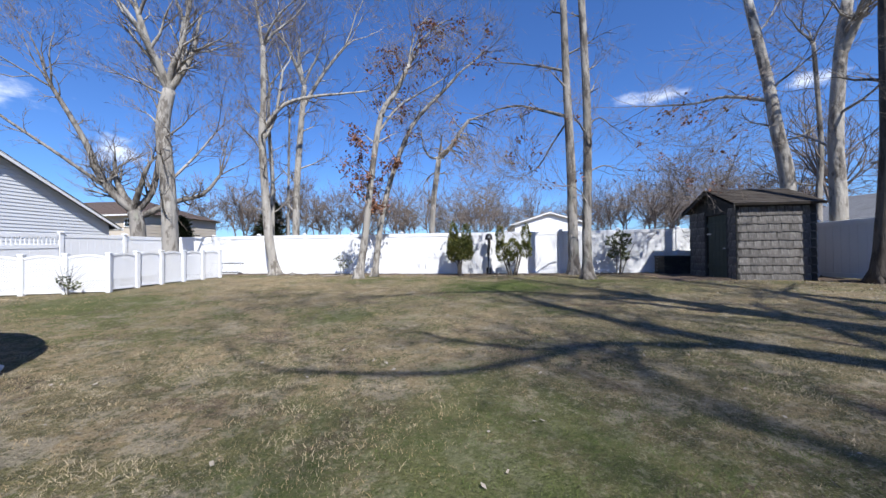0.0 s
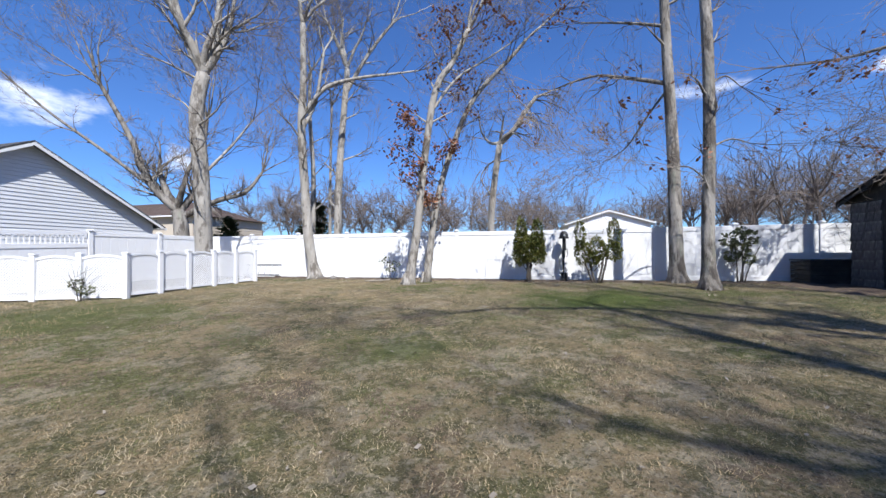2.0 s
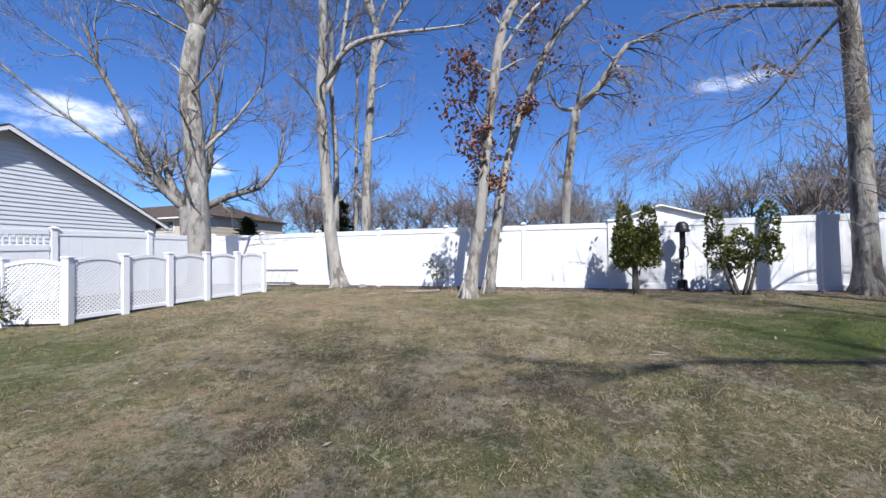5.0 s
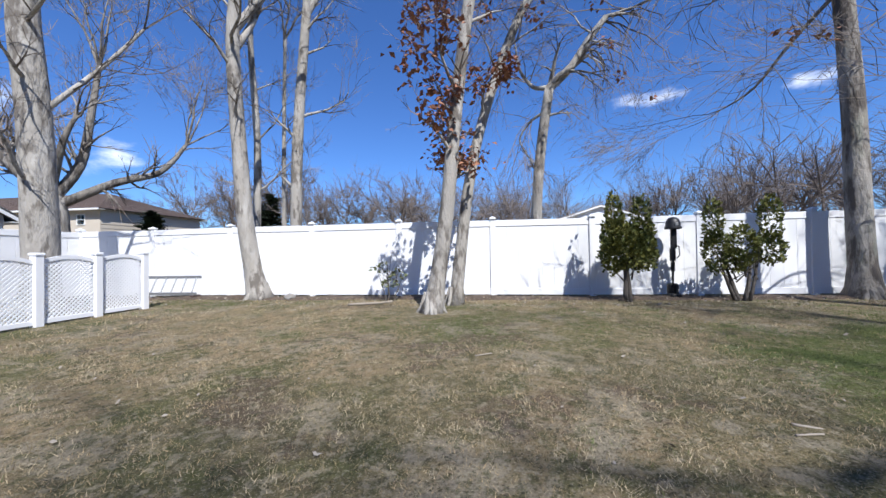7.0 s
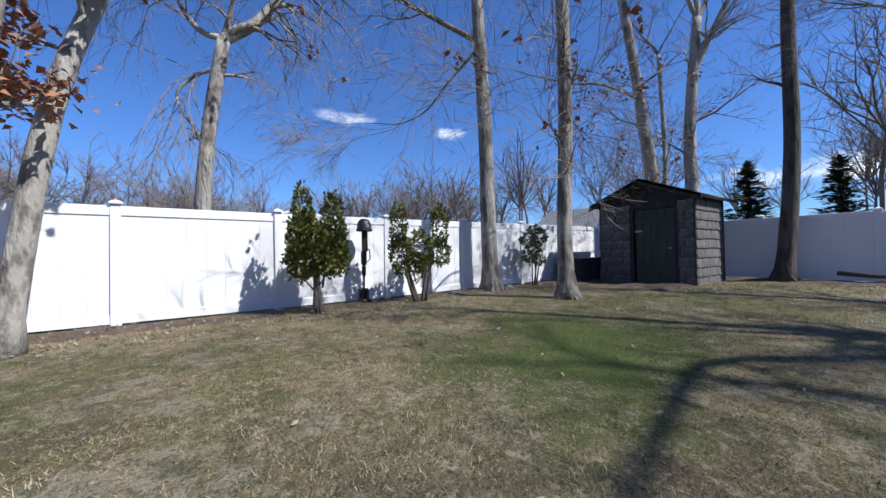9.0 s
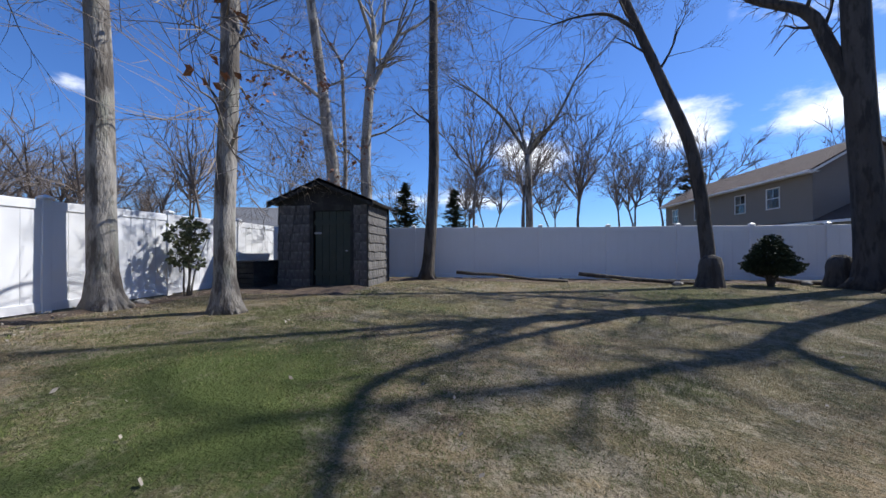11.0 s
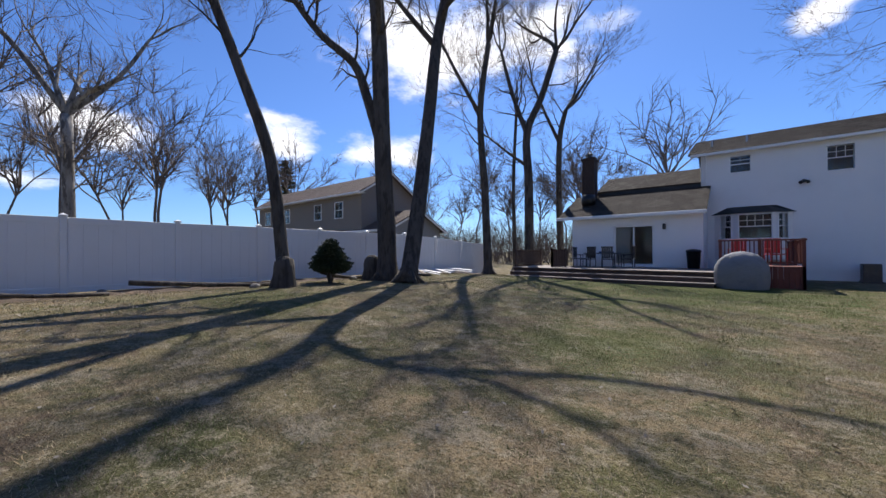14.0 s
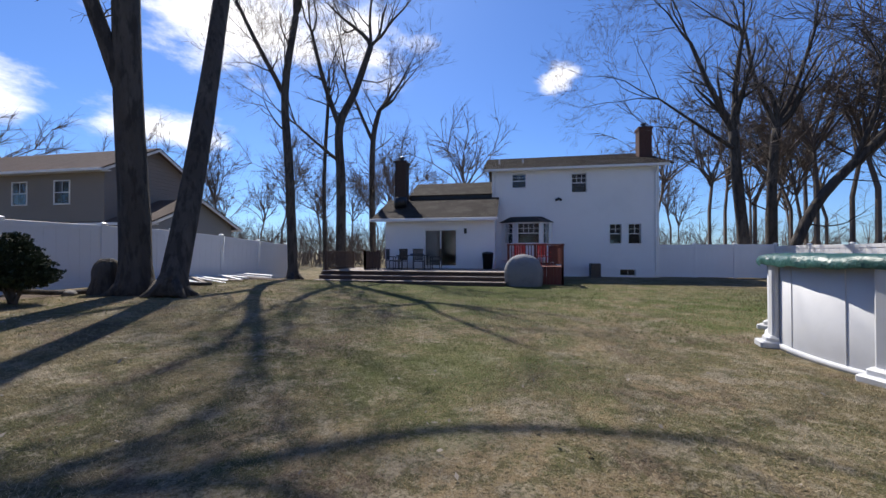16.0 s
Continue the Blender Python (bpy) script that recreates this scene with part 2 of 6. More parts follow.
REDWOOD = mat("red_stained_wood", (0.13, 0.032, 0.022), 0.7, layers=[(5, 0.5, 0.7, (0.19, 0.055, 0.038), 0.7, 7)], stretch=(1, 1, 0.3))
RED = mat("red_plastic", (0.55, 0.035, 0.03), 0.45, layers=[(3, 0.5, 0.7, (0.42, 0.03, 0.025), 0.5, 3)])
BRICK_DARK = mat("dark_brick", (0.055, 0.036, 0.030), 0.9, layers=[(8, 0.5, 0.7, (0.085, 0.052, 0.042), 0.7, 5)])
BRICK = mat("red_brick", (0.085, 0.042, 0.034), 0.9, layers=[(8, 0.5, 0.7, (0.105, 0.052, 0.042), 0.7, 5)], vary=0.15)
MORTAR = mat("mortar", (0.24, 0.215, 0.19), 0.95, layers=[(20, 0.5, 0.7, (0.17, 0.15, 0.13), 0.6, 4)])
BLACK = mat("black_paint", (0.012, 0.012, 0.013), 0.45, layers=[(9, 0.5, 0.7, (0.03, 0.03, 0.03), 0.5, 4)])
DARK_METAL = mat("dark_metal", (0.06, 0.06, 0.065), 0.4, 0.8, layers=[(9, 0.5, 0.7, (0.11, 0.10, 0.09), 0.5, 4)])
ALU = mat("aluminium", (0.36, 0.37, 0.385), 0.45, 0.8, layers=[(12, 0.5, 0.7, (0.45, 0.45, 0.46), 0.5, 5)])
WHITE = mat("white_paint", (0.80, 0.80, 0.79), 0.45, layers=[(2, 0.55, 0.75, (0.70, 0.70, 0.68), 0.4, 5)])
COVER = mat("grey_cover_fabric", (0.185, 0.19, 0.205), 0.8, layers=[(3, 0.5, 0.7, (0.13, 0.135, 0.15), 0.6, 5)], bump=[(5, 0.7, 0.06), (60, 0.2, 0.004)])
TARP = mat("green_pool_tarp", (0.022, 0.085, 0.072), 0.4, layers=[(2.5, 0.5, 0.7, (0.05, 0.13, 0.115), 0.7, 6), (7, 0.56, 0.7, (0.02, 0.07, 0.06), 0.6, 5)], bump=[(4, 0.9, 0.06), (18, 0.6, 0.02)])
POOL_WALL = mat("pool_wall", (0.55, 0.56, 0.575), 0.5, layers=[(1.5, 0.5, 0.72, (0.46, 0.47, 0.48), 0.6, 6), (6, 0.6, 0.72, (0.47, 0.47, 0.46), 0.4, 7)], bump=[(5, 0.1, 0.01)], spec=0.4)
STONE = mat("fieldstone", (0.21, 0.195, 0.175), 0.95, layers=[(6, 0.5, 0.68, (0.32, 0.30, 0.27), 0.7, 6)], bump=[(14, 0.8, 0.03)])
BLUE = mat("blue_fabric", (0.05, 0.085, 0.20), 0.8, layers=[(8, 0.5, 0.7, (0.12, 0.15, 0.24), 0.6, 4)])
CURTAIN = mat("curtain", (0.50, 0.49, 0.46), 0.9, layers=[(3, 0.5, 0.7, (0.38, 0.37, 0.35), 0.6, 3)], stretch=(6, 6, 0.3))
DIM = mat("dim_interior", (0.016, 0.016, 0.017), 0.9, layers=[(1.2, 0.5, 0.7, (0.045, 0.042, 0.038), 0.6, 3)])
DEADWOOD = mat("dead_wood", (0.30, 0.26, 0.21), 0.95, layers=[(6, 0.5, 0.7, (0.17, 0.14, 0.11), 0.7, 6)])


def glass_material():
    m = bpy.data.materials.new("window_glass")
    m.use_nodes = True
    b = m.node_tree.nodes["Principled BSDF"]
    b.inputs["Base Color"].default_value = (0.86, 0.9, 0.92, 1)
    b.inputs["Roughness"].default_value = 0.03
    b.inputs["Transmission Weight"].default_value = 1.0
    b.inputs["IOR"].default_value = 1.45
    return m


GLASS = glass_material()


# ---- mesh building ----
class Mesh:
    """Gathers vertices and faces for one mesh."""
    def __init__(self):
        self.v, self.f, self.smooth = [], [], False

    def islands(self):
        """The separate pieces, each a Mesh."""
        up = list(range(len(self.v)))
        def top(i):
            while up[i] != i:
                up[i] = up[up[i]]
                i = up[i]
            return i
        for f in self.f:
            for i in f[1:]:
                up[top(i)] = top(f[0])
        found = {}
        for f in self.f:
            found.setdefault(top(f[0]), []).append(f)
        out = []
        for fs in found.values():
            m, ids = Mesh(), {}
            for f in fs:
                for i in f:
                    if i not in ids:
                        ids[i] = len(m.v)
                        m.v.append(self.v[i])
                m.f.append(tuple(ids[i] for i in f))
            out.append(m)
        return out

    def box(self, lo, hi, m=None):
        k = len(self.v)
        for z in (lo[2], hi[2]):
            for x, y in ((lo[0], lo[1]), (hi[0], lo[1]), (hi[0], hi[1]), (lo[0], hi[1])):
                p = Vector((x, y, z))
                self.v.append(tuple(m @ p if m else p))
        self.f += [tuple(k + i for i in q) for q in ((0, 3, 2, 1), (4, 5, 6, 7), (0, 1, 5, 4), (1, 2, 6, 5), (2, 3, 7, 6), (3, 0, 4, 7))]
        return self

    def block(self, lo, hi, e=0.01, m=None):
        """A box with its vertical and top edges cut off by e."""
        x0, y0, z0 = lo
        x1, y1, z1 = hi
        ring = lambda i, z: [(x0 + i, y0 + i + e, z), (x0 + i + e, y0 + i, z), (x1 - i - e, y0 + i, z), (x1 - i, y0 + i + e, z),
                             (x1 - i, y1 - i - e, z), (x1 - i - e, y1 - i, z), (x0 + i + e, y1 - i, z), (x0 + i, y1 - i - e, z)]
        k = len(self.v)
        for p in ring(0, z0) + ring(0, z1 - e) + ring(e, z1):
            self.v.append(tuple(m @ Vector(p)) if m else p)
        for j in range(2):
            for i in range(8):
                a, b = k + 8 * j + i, k + 8 * j + (i + 1) % 8
                self.f.append((a, b, b + 8, a + 8))
        self.f += [tuple(k + 16 + i for i in range(8)), tuple(k + 7 - i for i in range(8))]
        return self

    def tube(self, pts, radii, n=8, cap=True):
        pts = [Vector(p) for p in pts]
        k = len(self.v)
        side = None
        for i, p in enumerate(pts):
            d = (pts[min(i + 1, len(pts) - 1)] - pts[max(i - 1, 0)])
            d = d.normalized() if d.length > 1e-9 else Vector((0, 0, 1))
            if side is None:
                side = d.orthogonal().normalized()
            side = (side - d * side.dot(d))
            side = side.normalized() if side.length > 1e-6 else d.orthogonal().normalized()
            up = d.cross(side)
            for j in range(n):
                a = 2 * math.pi * j / n
                self.v.append(tuple(p + radii[i] * (math.cos(a) * side + math.sin(a) * up)))
        for i in range(len(pts) - 1):
            for j in range(n):
                a, b = k + i * n + j, k + i * n + (j + 1) % n
                self.f.append((a, b, b + n, a + n))
        if cap and n > 2:
            e = k + (len(pts) - 1) * n
            self.f += [tuple(k + n - 1 - j for j in range(n)), tuple(e + j for j in range(n))]
        return self

    def poly(self, pts):
        k = len(self.v)
        self.v += [tuple(p) for p in pts]
        self.f.append(tuple(range(k, k + len(pts))))
        return self

    def prism(self, pts, offset):
        """A flat outline pushed along offset."""
        k, n, o = len(self.v), len(pts), Vector(offset)
        self.v += [tuple(p) for p in pts] + [tuple(Vector(p) + o) for p in pts]
        self.f += [tuple(k + n - 1 - i for i in range(n)), tuple(k + n + i for i in range(n))]
        self.f += [(k + i, k + (i + 1) % n, k + n + (i + 1) % n, k + n + i) for i in range(n)]
        return self

    def lathe(self, profile, n=24, centre=(0, 0, 0)):
        k = len(self.v)
        for r_, z in profile:
            for j in range(n):
                a = 2 * math.pi * j / n
                self.v.append((centre[0] + r_ * math.cos(a), centre[1] + r_ * math.sin(a), centre[2] + z))
        for i in range(len(profile) - 1):
            for j in range(n):
                a, b = k + i * n + j, k + i * n + (j + 1) % n
                self.f.append((a, b, b + n, a + n))
        return self

    def data(self, name, material, smooth=False):
        me = bpy.data.meshes.new(name)
        me.from_pydata(self.v, [], self.f)
        me.materials.append(material)
        if smooth:
            me.polygons.foreach_set("use_smooth", [True] * len(me.polygons))
        me.update()
        return me

    def make(self, name, material, parent=None, smooth=False, at=None):
        ob = new(name, self.data(name, material, smooth))
        if at is not None:
            ob.matrix_world = at
        if parent is not None:
            ob.parent = parent
        return ob


def thing(name, at, label, category="", group="", kind=""):
    ob = new(name)
    ob.empty_display_size = 0.2
    ob.matrix_world = at
    return tagged(ob, label, category, group, kind)


def sm(a, b, x):
    t = min(1.0, max(0.0, (x - a) / (b - a)))
    return t * t * (3 - 2 * t)


def ground_z(x, y):
    a = sm(0, 12.8, y)
    b = sm(4, 11, x) * sm(-13, -4, y)
    far = 1 - sm(30, 60, math.hypot(x, y))
    h = 0.39 * (1 - (1 - a) * (1 - b)) + 0.03 * a * b
    h += 0.018 * noise.noise(Vector((x * 0.45, y * 0.45, 0))) + 0.010 * noise.noise(Vector((x * 1.6, y * 1.6, 3)))
    return h * far


# ---- ground ----
def make_ground():
    near = [i * 0.4 for i in range(-50, 51)]
    far = [22, 25, 30, 36, 45, 60, 90, 150, 300, 700, 1800]
    line = [-a for a in reversed(far)] + near + far
    n, v, f = len(line), [], []
    for y in line:
        for x in line:
            v.append((x, y, ground_z(x, y)))
    for j in range(n - 1):
        for i in range(n - 1):
            a = j * n + i
            f.append((a, a + 1, a + n + 1, a + n))
    m = Mesh()
    m.v, m.f = v, f
    return tagged(m.make("ground", LAWN, smooth=True), "patchy lawn of dormant tan and green grass", "lawn", kind="structure")


make_ground()
FENCE_N, FENCE_E, FENCE_W, FENCE_S = 14.9, 13.4, -12.45, -17.0
PITCH_F = 2.26


def mulch_strip(name, x0, x1, y0, y1, seed):
    rnd = random.Random(seed)
    m = Mesh()
    nx, ny = max(2, int((x1 - x0) / 0.3)), max(2, int((y1 - y0) / 0.3))
    for j in range(ny + 1):
        for i in range(nx + 1):
            x, y = x0 + (x1 - x0) * i / nx, y0 + (y1 - y0) * j / ny
            edge = i in (0, nx) or j in (0, ny)
            if edge:
                x += rnd.uniform(-0.12, 0.12)
                y += rnd.uniform(-0.12, 0.12)
            m.v.append((x, y, ground_z(x, y) + (-0.02 if edge else rnd.uniform(0.012, 0.06))))
    for j in range(ny):
        for i in range(nx):
            a = j * (nx + 1) + i
            m.f.append((a, a + 1, a + nx + 2, a + nx + 1))
    return tagged(m.make(name, SOIL, smooth=True), "strip of brown leaf litter along the white fence", "mulch bed", kind="structure")


mulch_strip("mulch_bed", -12.2, 13.2, 13.95, 14.85, 1)
mulch_strip("mulch_bed", 12.1, 13.35, -10.5, 14.0, 2)
mulch_strip("mulch_bed", 8.2, 13.0, 11.0, 14.6, 3)


# ---- fences ----
def fence_panel_mesh(w, h):
    """Tongue-and-groove boards between two rails, along x, from z 0."""
    m = Mesh()
    n = 8
    bw = (w - 0.10) / n
    for i in range(n):
        x0 = 0.05 + i * bw
        m.block((x0 + 0.003, -0.012, 0.16), (x0 + bw - 0.003, 0.012, h - 0.16), 0.003)
    m.box((0.05, -0.006, 0.15), (w - 0.05, 0.006, h - 0.15))
    return m


def fence_run(name, label, p0, p1, h=1.80, balusters=()):
    """A run of vinyl fence from p0 to p1 in whole bays."""
    d = Vector((p1[0] - p0[0], p1[1] - p0[1]))
    n = max(1, round(d.length / PITCH_F))
    w = d.length / n
    ang = math.degrees(math.atan2(d.y, d.x))
    root = thing(name, pose(p0[0], p0[1], 0), label, "fence", kind="structure")
    panel = fence_panel_mesh(w, h).data("panel", VINYL)
    low = fence_panel_mesh(w, h - 0.38).data("panel", VINYL)
    rail = Mesh().block((0.05, -0.028, 0), (w - 0.05, 0.028, 0.14), 0.006).data("rail", VINYL)
    post = Mesh().block((-0.064, -0.046, -0.2), (0.064, 0.046, h + 0.02), 0.006)
    post.block((-0.078, -0.078, h + 0.02), (0.078, 0.078, h + 0.05), 0.006)
    k = len(post.v)
    post.v += [(-0.07, -0.07, h + 0.05), (0.07, -0.07, h + 0.05), (0.07, 0.07, h + 0.05), (-0.07, 0.07, h + 0.05), (0, 0, h + 0.09)]
    post.f += [(k, k + 1, k + 4), (k + 1, k + 2, k + 4), (k + 2, k + 3, k + 4), (k + 3, k, k + 4)]
    post = post.data("post", VINYL)
    bal = Mesh()
    nb = 18
    for i in range(nb):
        x = 0.08 + (w - 0.16) * (i + 0.5) / nb
        bal.block((x - 0.02, -0.018, h - 0.42), (x + 0.02, 0.018, h - 0.1), 0.004)
    bal = bal.data("baluster", VINYL)
    rnd = random.Random(len(label) + n)
    for i in range(n + 1):
        x, y = p0[0] + d.x * i / n, p0[1] + d.y * i / n
        z = ground_z(x, y) - 0.01
        at = pose(x, y, z, rnd.uniform(-.4, .4), rnd.uniform(-.4, .4), ang)
        parts = [("post", post, at)]
        if i < n:
            xm, ym = x + d.x / n, y + d.y / n
            rise = math.degrees(math.atan2(ground_z(xm, ym) - ground_z(x, y), w))
            b = pose(x, y, z + 0.01) @ pose(0, 0, 0, 0, 0, ang) @ pose(0, 0, 0, 0, -rise, 0)
            if i in balusters:
                parts += [("panel", low, b), ("rail", rail, b @ pose(0, 0, 0.03)), ("rail", rail, b @ pose(0, 0, h - 0.53)),
                          ("rail", rail, b @ pose(0, 0, h - 0.14)), ("baluster", bal, b)]
            else:
                parts += [("panel", panel, b), ("rail", rail, b @ pose(0, 0, 0.03)), ("rail", rail, b @ pose(0, 0, h - 0.16))]
        for nm, me, mx in parts:
            ob = new(nm, me)
            ob.parent = root
            ob.matrix_world = mx
            ob.matrix_parent_inverse = root.matrix_world.inverted()
            ob.matrix_basis = mx
    return root


fence_run("fence_north", "tall white vinyl privacy fence on grass", (-12.45, FENCE_N), (12.41, FENCE_N))
fence_run("fence_east", "shaded white vinyl privacy fence behind trees", (FENCE_E, 14.9), (FENCE_E, -11.5))
fence_run("fence_west", "white vinyl fence with open baluster top", (FENCE_W, FENCE_N - 2.26), (FENCE_W, -17.0), balusters=(1, 2, 3, 4))
fence_run("fence_west_corner", "short white vinyl fence bay at the corner", (FENCE_W, FENCE_N), (FENCE_W, FENCE_N - 2.26), h=1.78)
fence_run("fence_south", "white vinyl fence beside the white house", (-6.5, FENCE_S), (FENCE_W, FENCE_S), h=1.9)


def lattice_panel(w, h):
    """A low white lattice panel with an arched top, along x."""
    m = Mesh()
    m.block((0.05, -0.02, 0.03), (w - 0.05, 0.02, 0.10), 0.004)
    nseg = 10
    top = lambda x: h - 0.10 + 0.075 * math.sin(math.pi * min(1, max(0, (x - 0.05) / (w - 0.1))))
    for i in range(nseg):
        xa, xb = 0.05 + (w - 0.1) * i / nseg, 0.05 + (w - 0.1) * (i + 1) / nseg
        m.prism([(xa, -0.022, top(xa) - 0.06), (xb, -0.022, top(xb) - 0.06), (xb, -0.022, top(xb)), (xa, -0.022, top(xa))], (0, 0.044, 0))
    step, t = 0.068, 0.017
    for sgn, yy in ((1, -0.004), (-1, 0.004)):
        k = -int(h / step) - 1
        while k * step < w + h:
            c = k * step
            pts = []
            for s in range(41):
                z = 0.08 + (h - 0.1) * s / 40
                x = c + z if sgn > 0 else w - (c + z)
                if 0.05 < x < w - 0.05 and z < top(x) - 0.03:
                    pts.append((x, z))
            if len(pts) > 1:
                (xa, za), (xb, zb) = pts[0], pts[-1]
                m.prism([(xa - t, yy - 0.004, za), (xa + t, yy - 0.004, za), (xb + t, yy - 0.004, zb), (xb - t, yy - 0.004, zb)], (0, 0.008, 0))
            k += 1
    return m


def lattice_fence():
    root = thing("lattice_fence", pose(-8.2, 8.4, ground_z(-8.2, 8.4)), "low white vinyl lattice fence with arched panels", "fence", kind="structure")
    inv = root.matrix_world.inverted()
    h = 1.13
    post = Mesh().block((-0.06, -0.06, -0.15), (0.06, 0.06, h - 0.02), 0.008).block((-0.072, -0.072, h - 0.02), (0.072, 0.072, h + 0.02), 0.012).data("post", VINYL)
    cache = {}
    corners = [(-8.17, 12.72), (-8.20, 11.86), (-8.22, 11.00), (-8.22, 10.12), (-8.20, 9.26), (-8.18, 8.40), (-9.15, 8.05), (-10.1, 7.7), (-11.05, 7.35), (-12.0, 7.0)]
    for i, (x, y) in enumerate(corners):
        z = ground_z(x, y)
        ang = 0
        if i + 1 < len(corners):
            x2, y2 = corners[i + 1]
            w = round(math.hypot(x2 - x, y2 - y), 2)
            ang = math.degrees(math.atan2(y2 - y, x2 - x))
            if w not in cache:
                cache[w] = lattice_panel(w, h).data("panel", VINYL)
            p = new("panel", cache[w])
            p.parent, p.matrix_parent_inverse = root, inv
            p.matrix_basis = pose(x, y, z, 0, 0, ang)
        o = new("post", post)
        o.parent, o.matrix_parent_inverse = root, inv
        o.matrix_basis = pose(x, y, z, 0, 0, ang)


lattice_fence()


# ---- houses ----
def window(root, at, w, h, rows=2, cols=2, back=DIM, sash=True, depth=0.30):
    """A window in the wall's face at its lower left corner; outside is -y."""
    inv = root.matrix_world.inverted()
    fr = Mesh()
    t = 0.055
    for lo, hi in (((-t, -0.035, -t), (0, 0.02, h + t)), ((w, -0.035, -t), (w + t, 0.02, h + t)), ((0, -0.035, h), (w, 0.02, h + t)), ((-0.01, -0.06, -t), (w + 0.01, 0.02, 0))):
        fr.block(lo, hi, 0.006)
    if sash:
        fr.box((0, -0.02, h / 2 - 0.022), (w, 0.015, h / 2 + 0.022))
    for i in range(1, cols):
        fr.box((w * i / cols - 0.010, -0.012, h / 2 if sash else 0), (w * i / cols + 0.010, 0.012, h))
    for j in range(1, rows):
        if not sash or j / rows > 0.51:
            fr.box((0, -0.012, h * j / rows - 0.010), (w, 0.012, h * j / rows + 0.010))
    f = fr.make("window_frame", WHITE)
    g = Mesh().box((0.002, 0.003, 0.002), (w - 0.002, 0.007, h - 0.002)).make("pane", GLASS)
    b = Mesh().box((-0.03, depth, -0.03), (w + 0.03, depth + 0.02, h + 0.03)).make("window_back", back)
    for o in (f, g, b):
        o.parent, o.matrix_parent_inverse, o.matrix_basis = root, inv, at
    return f


def wall_with_holes(x0, x1, z0, z1, y0, y1, holes):
    """A wall in the xz plane, y0 to y1 thick, with rectangular holes (xa, za, xb, zb)."""
    xs = sorted({x0, x1, *[h[0] for h in holes], *[h[2] for h in holes]})
    zs = sorted({z0, z1, *[h[1] for h in holes], *[h[3] for h in holes]})
    m = Mesh()
    for i in range(len(xs) - 1):
        for j in range(len(zs) - 1):
            cx, cz = (xs[i] + xs[i + 1]) / 2, (zs[j] + zs[j + 1]) / 2
            if not any(h[0] < cx < h[2] and h[1] < cz < h[3] for h in holes):
                m.box((xs[i], y0, zs[j]), (xs[i + 1], y1, zs[j + 1]))
    return m


def laps(m, x0, x1, z0, z1, y, step=0.11, holes=(), proud=0.012):
    """Lapped siding courses on a wall whose outside is +y."""
    z = z0
    while z < z1 - 0.02:
        zt = min(z + step, z1)
        cuts = sorted([(h[0] - 0.055, h[2] + 0.055) for h in holes if h[1] - 0.055 < zt and h[3] + 0.055 > z])
        x = x0
        for a, b in cuts + [(x1, x1)]:
            if a - x > 0.02:
                m.v += [(x, y + proud, z), (a, y + proud, z), (a, y + 0.003, zt), (x, y + 0.003, zt), (x, y + 0.002, z), (a, y + 0.002, z)]
                k = len(m.v) - 6
                m.f += [(k + 1, k, k + 3, k + 2), (k, k + 1, k + 5, k + 4)]
            x = max(x, b)
        z += step


def shingle_slope(root, a, b, c, d, material, name="roof", thick=0.06, course=0.16):
    """A roof slope a-b along the eave, d-c along the ridge, in overlapping courses."""
    a, b, c, d = (Vector(p) for p in (a, b, c, d))
    nrm = (b - a).cross(d - a).normalized()
    n = max(2, int((d - a).length / course))
    m = Mesh()
    m.prism([a - nrm * thick, b - nrm * thick, c - nrm * thick, d - nrm * thick], nrm * thick)
    for i in range(n):
        s, t = i / n, (i + 1) / n
        p, q, r_, u = a.lerp(d, s), b.lerp(c, s), b.lerp(c, t), a.lerp(d, t)
        k = len(m.v)
        m.v += [tuple(p + nrm * 0.018), tuple(q + nrm * 0.018), tuple(r_ + nrm * 0.006), tuple(u + nrm * 0.006), tuple(p), tuple(q)]
        m.f += [(k, k + 1, k + 2, k + 3), (k + 4, k + 5, k + 1, k)]
    o = m.make(name, material)
    o.parent, o.matrix_parent_inverse = root, root.matrix_world.inverted()
    return o


def put(root, mesh, name, material, smooth=False, label=""):
    if name in ("corner_board", "downspout", "gable", "roof_vent", "door_trim", "trim", "gutter", "pane", "latch"):
        bits = mesh.islands()
        if len(bits) > 1:
            return [put(root, b, name if len(b.f) else name, material, smooth, label) for b in bits][0]
    o = mesh.make(name, material, smooth=smooth)
    o.parent, o.matrix_parent_inverse = root, root.matrix_world.inverted()
    if label:
        o["label"] = label
    return o


def chimney(root, lo, hi, material, name="chimney"):
    m = Mesh()
    z, k = lo[2], 0
    while z < hi[2] - 0.05:
        e = 0.006 * (k % 2)
        m.box((lo[0] + e, lo[1] + e, z), (hi[0] - e, hi[1] - e, z + 0.07))
        z += 0.075
        k += 1
    m.box((lo[0] + 0.012, lo[1] + 0.012, lo[2]), (hi[0] - 0.012, hi[1] - 0.012, hi[2] - 0.01))
    m.box((lo[0] - 0.05, lo[1] - 0.05, hi[2] - 0.15), (hi[0] + 0.05, hi[1] + 0.05, hi[2]))
    put(root, m, name, material)
    cx, cy = (lo[0] + hi[0]) / 2, (lo[1] + hi[1]) / 2
    put(root, Mesh().lathe([(0.14, 0), (0.13, 0.22), (0.2, 0.24), (0.2, 0.28), (0.02, 0.36)], 12, (cx, cy, hi[2])), "chimney_cap", DARK_METAL)


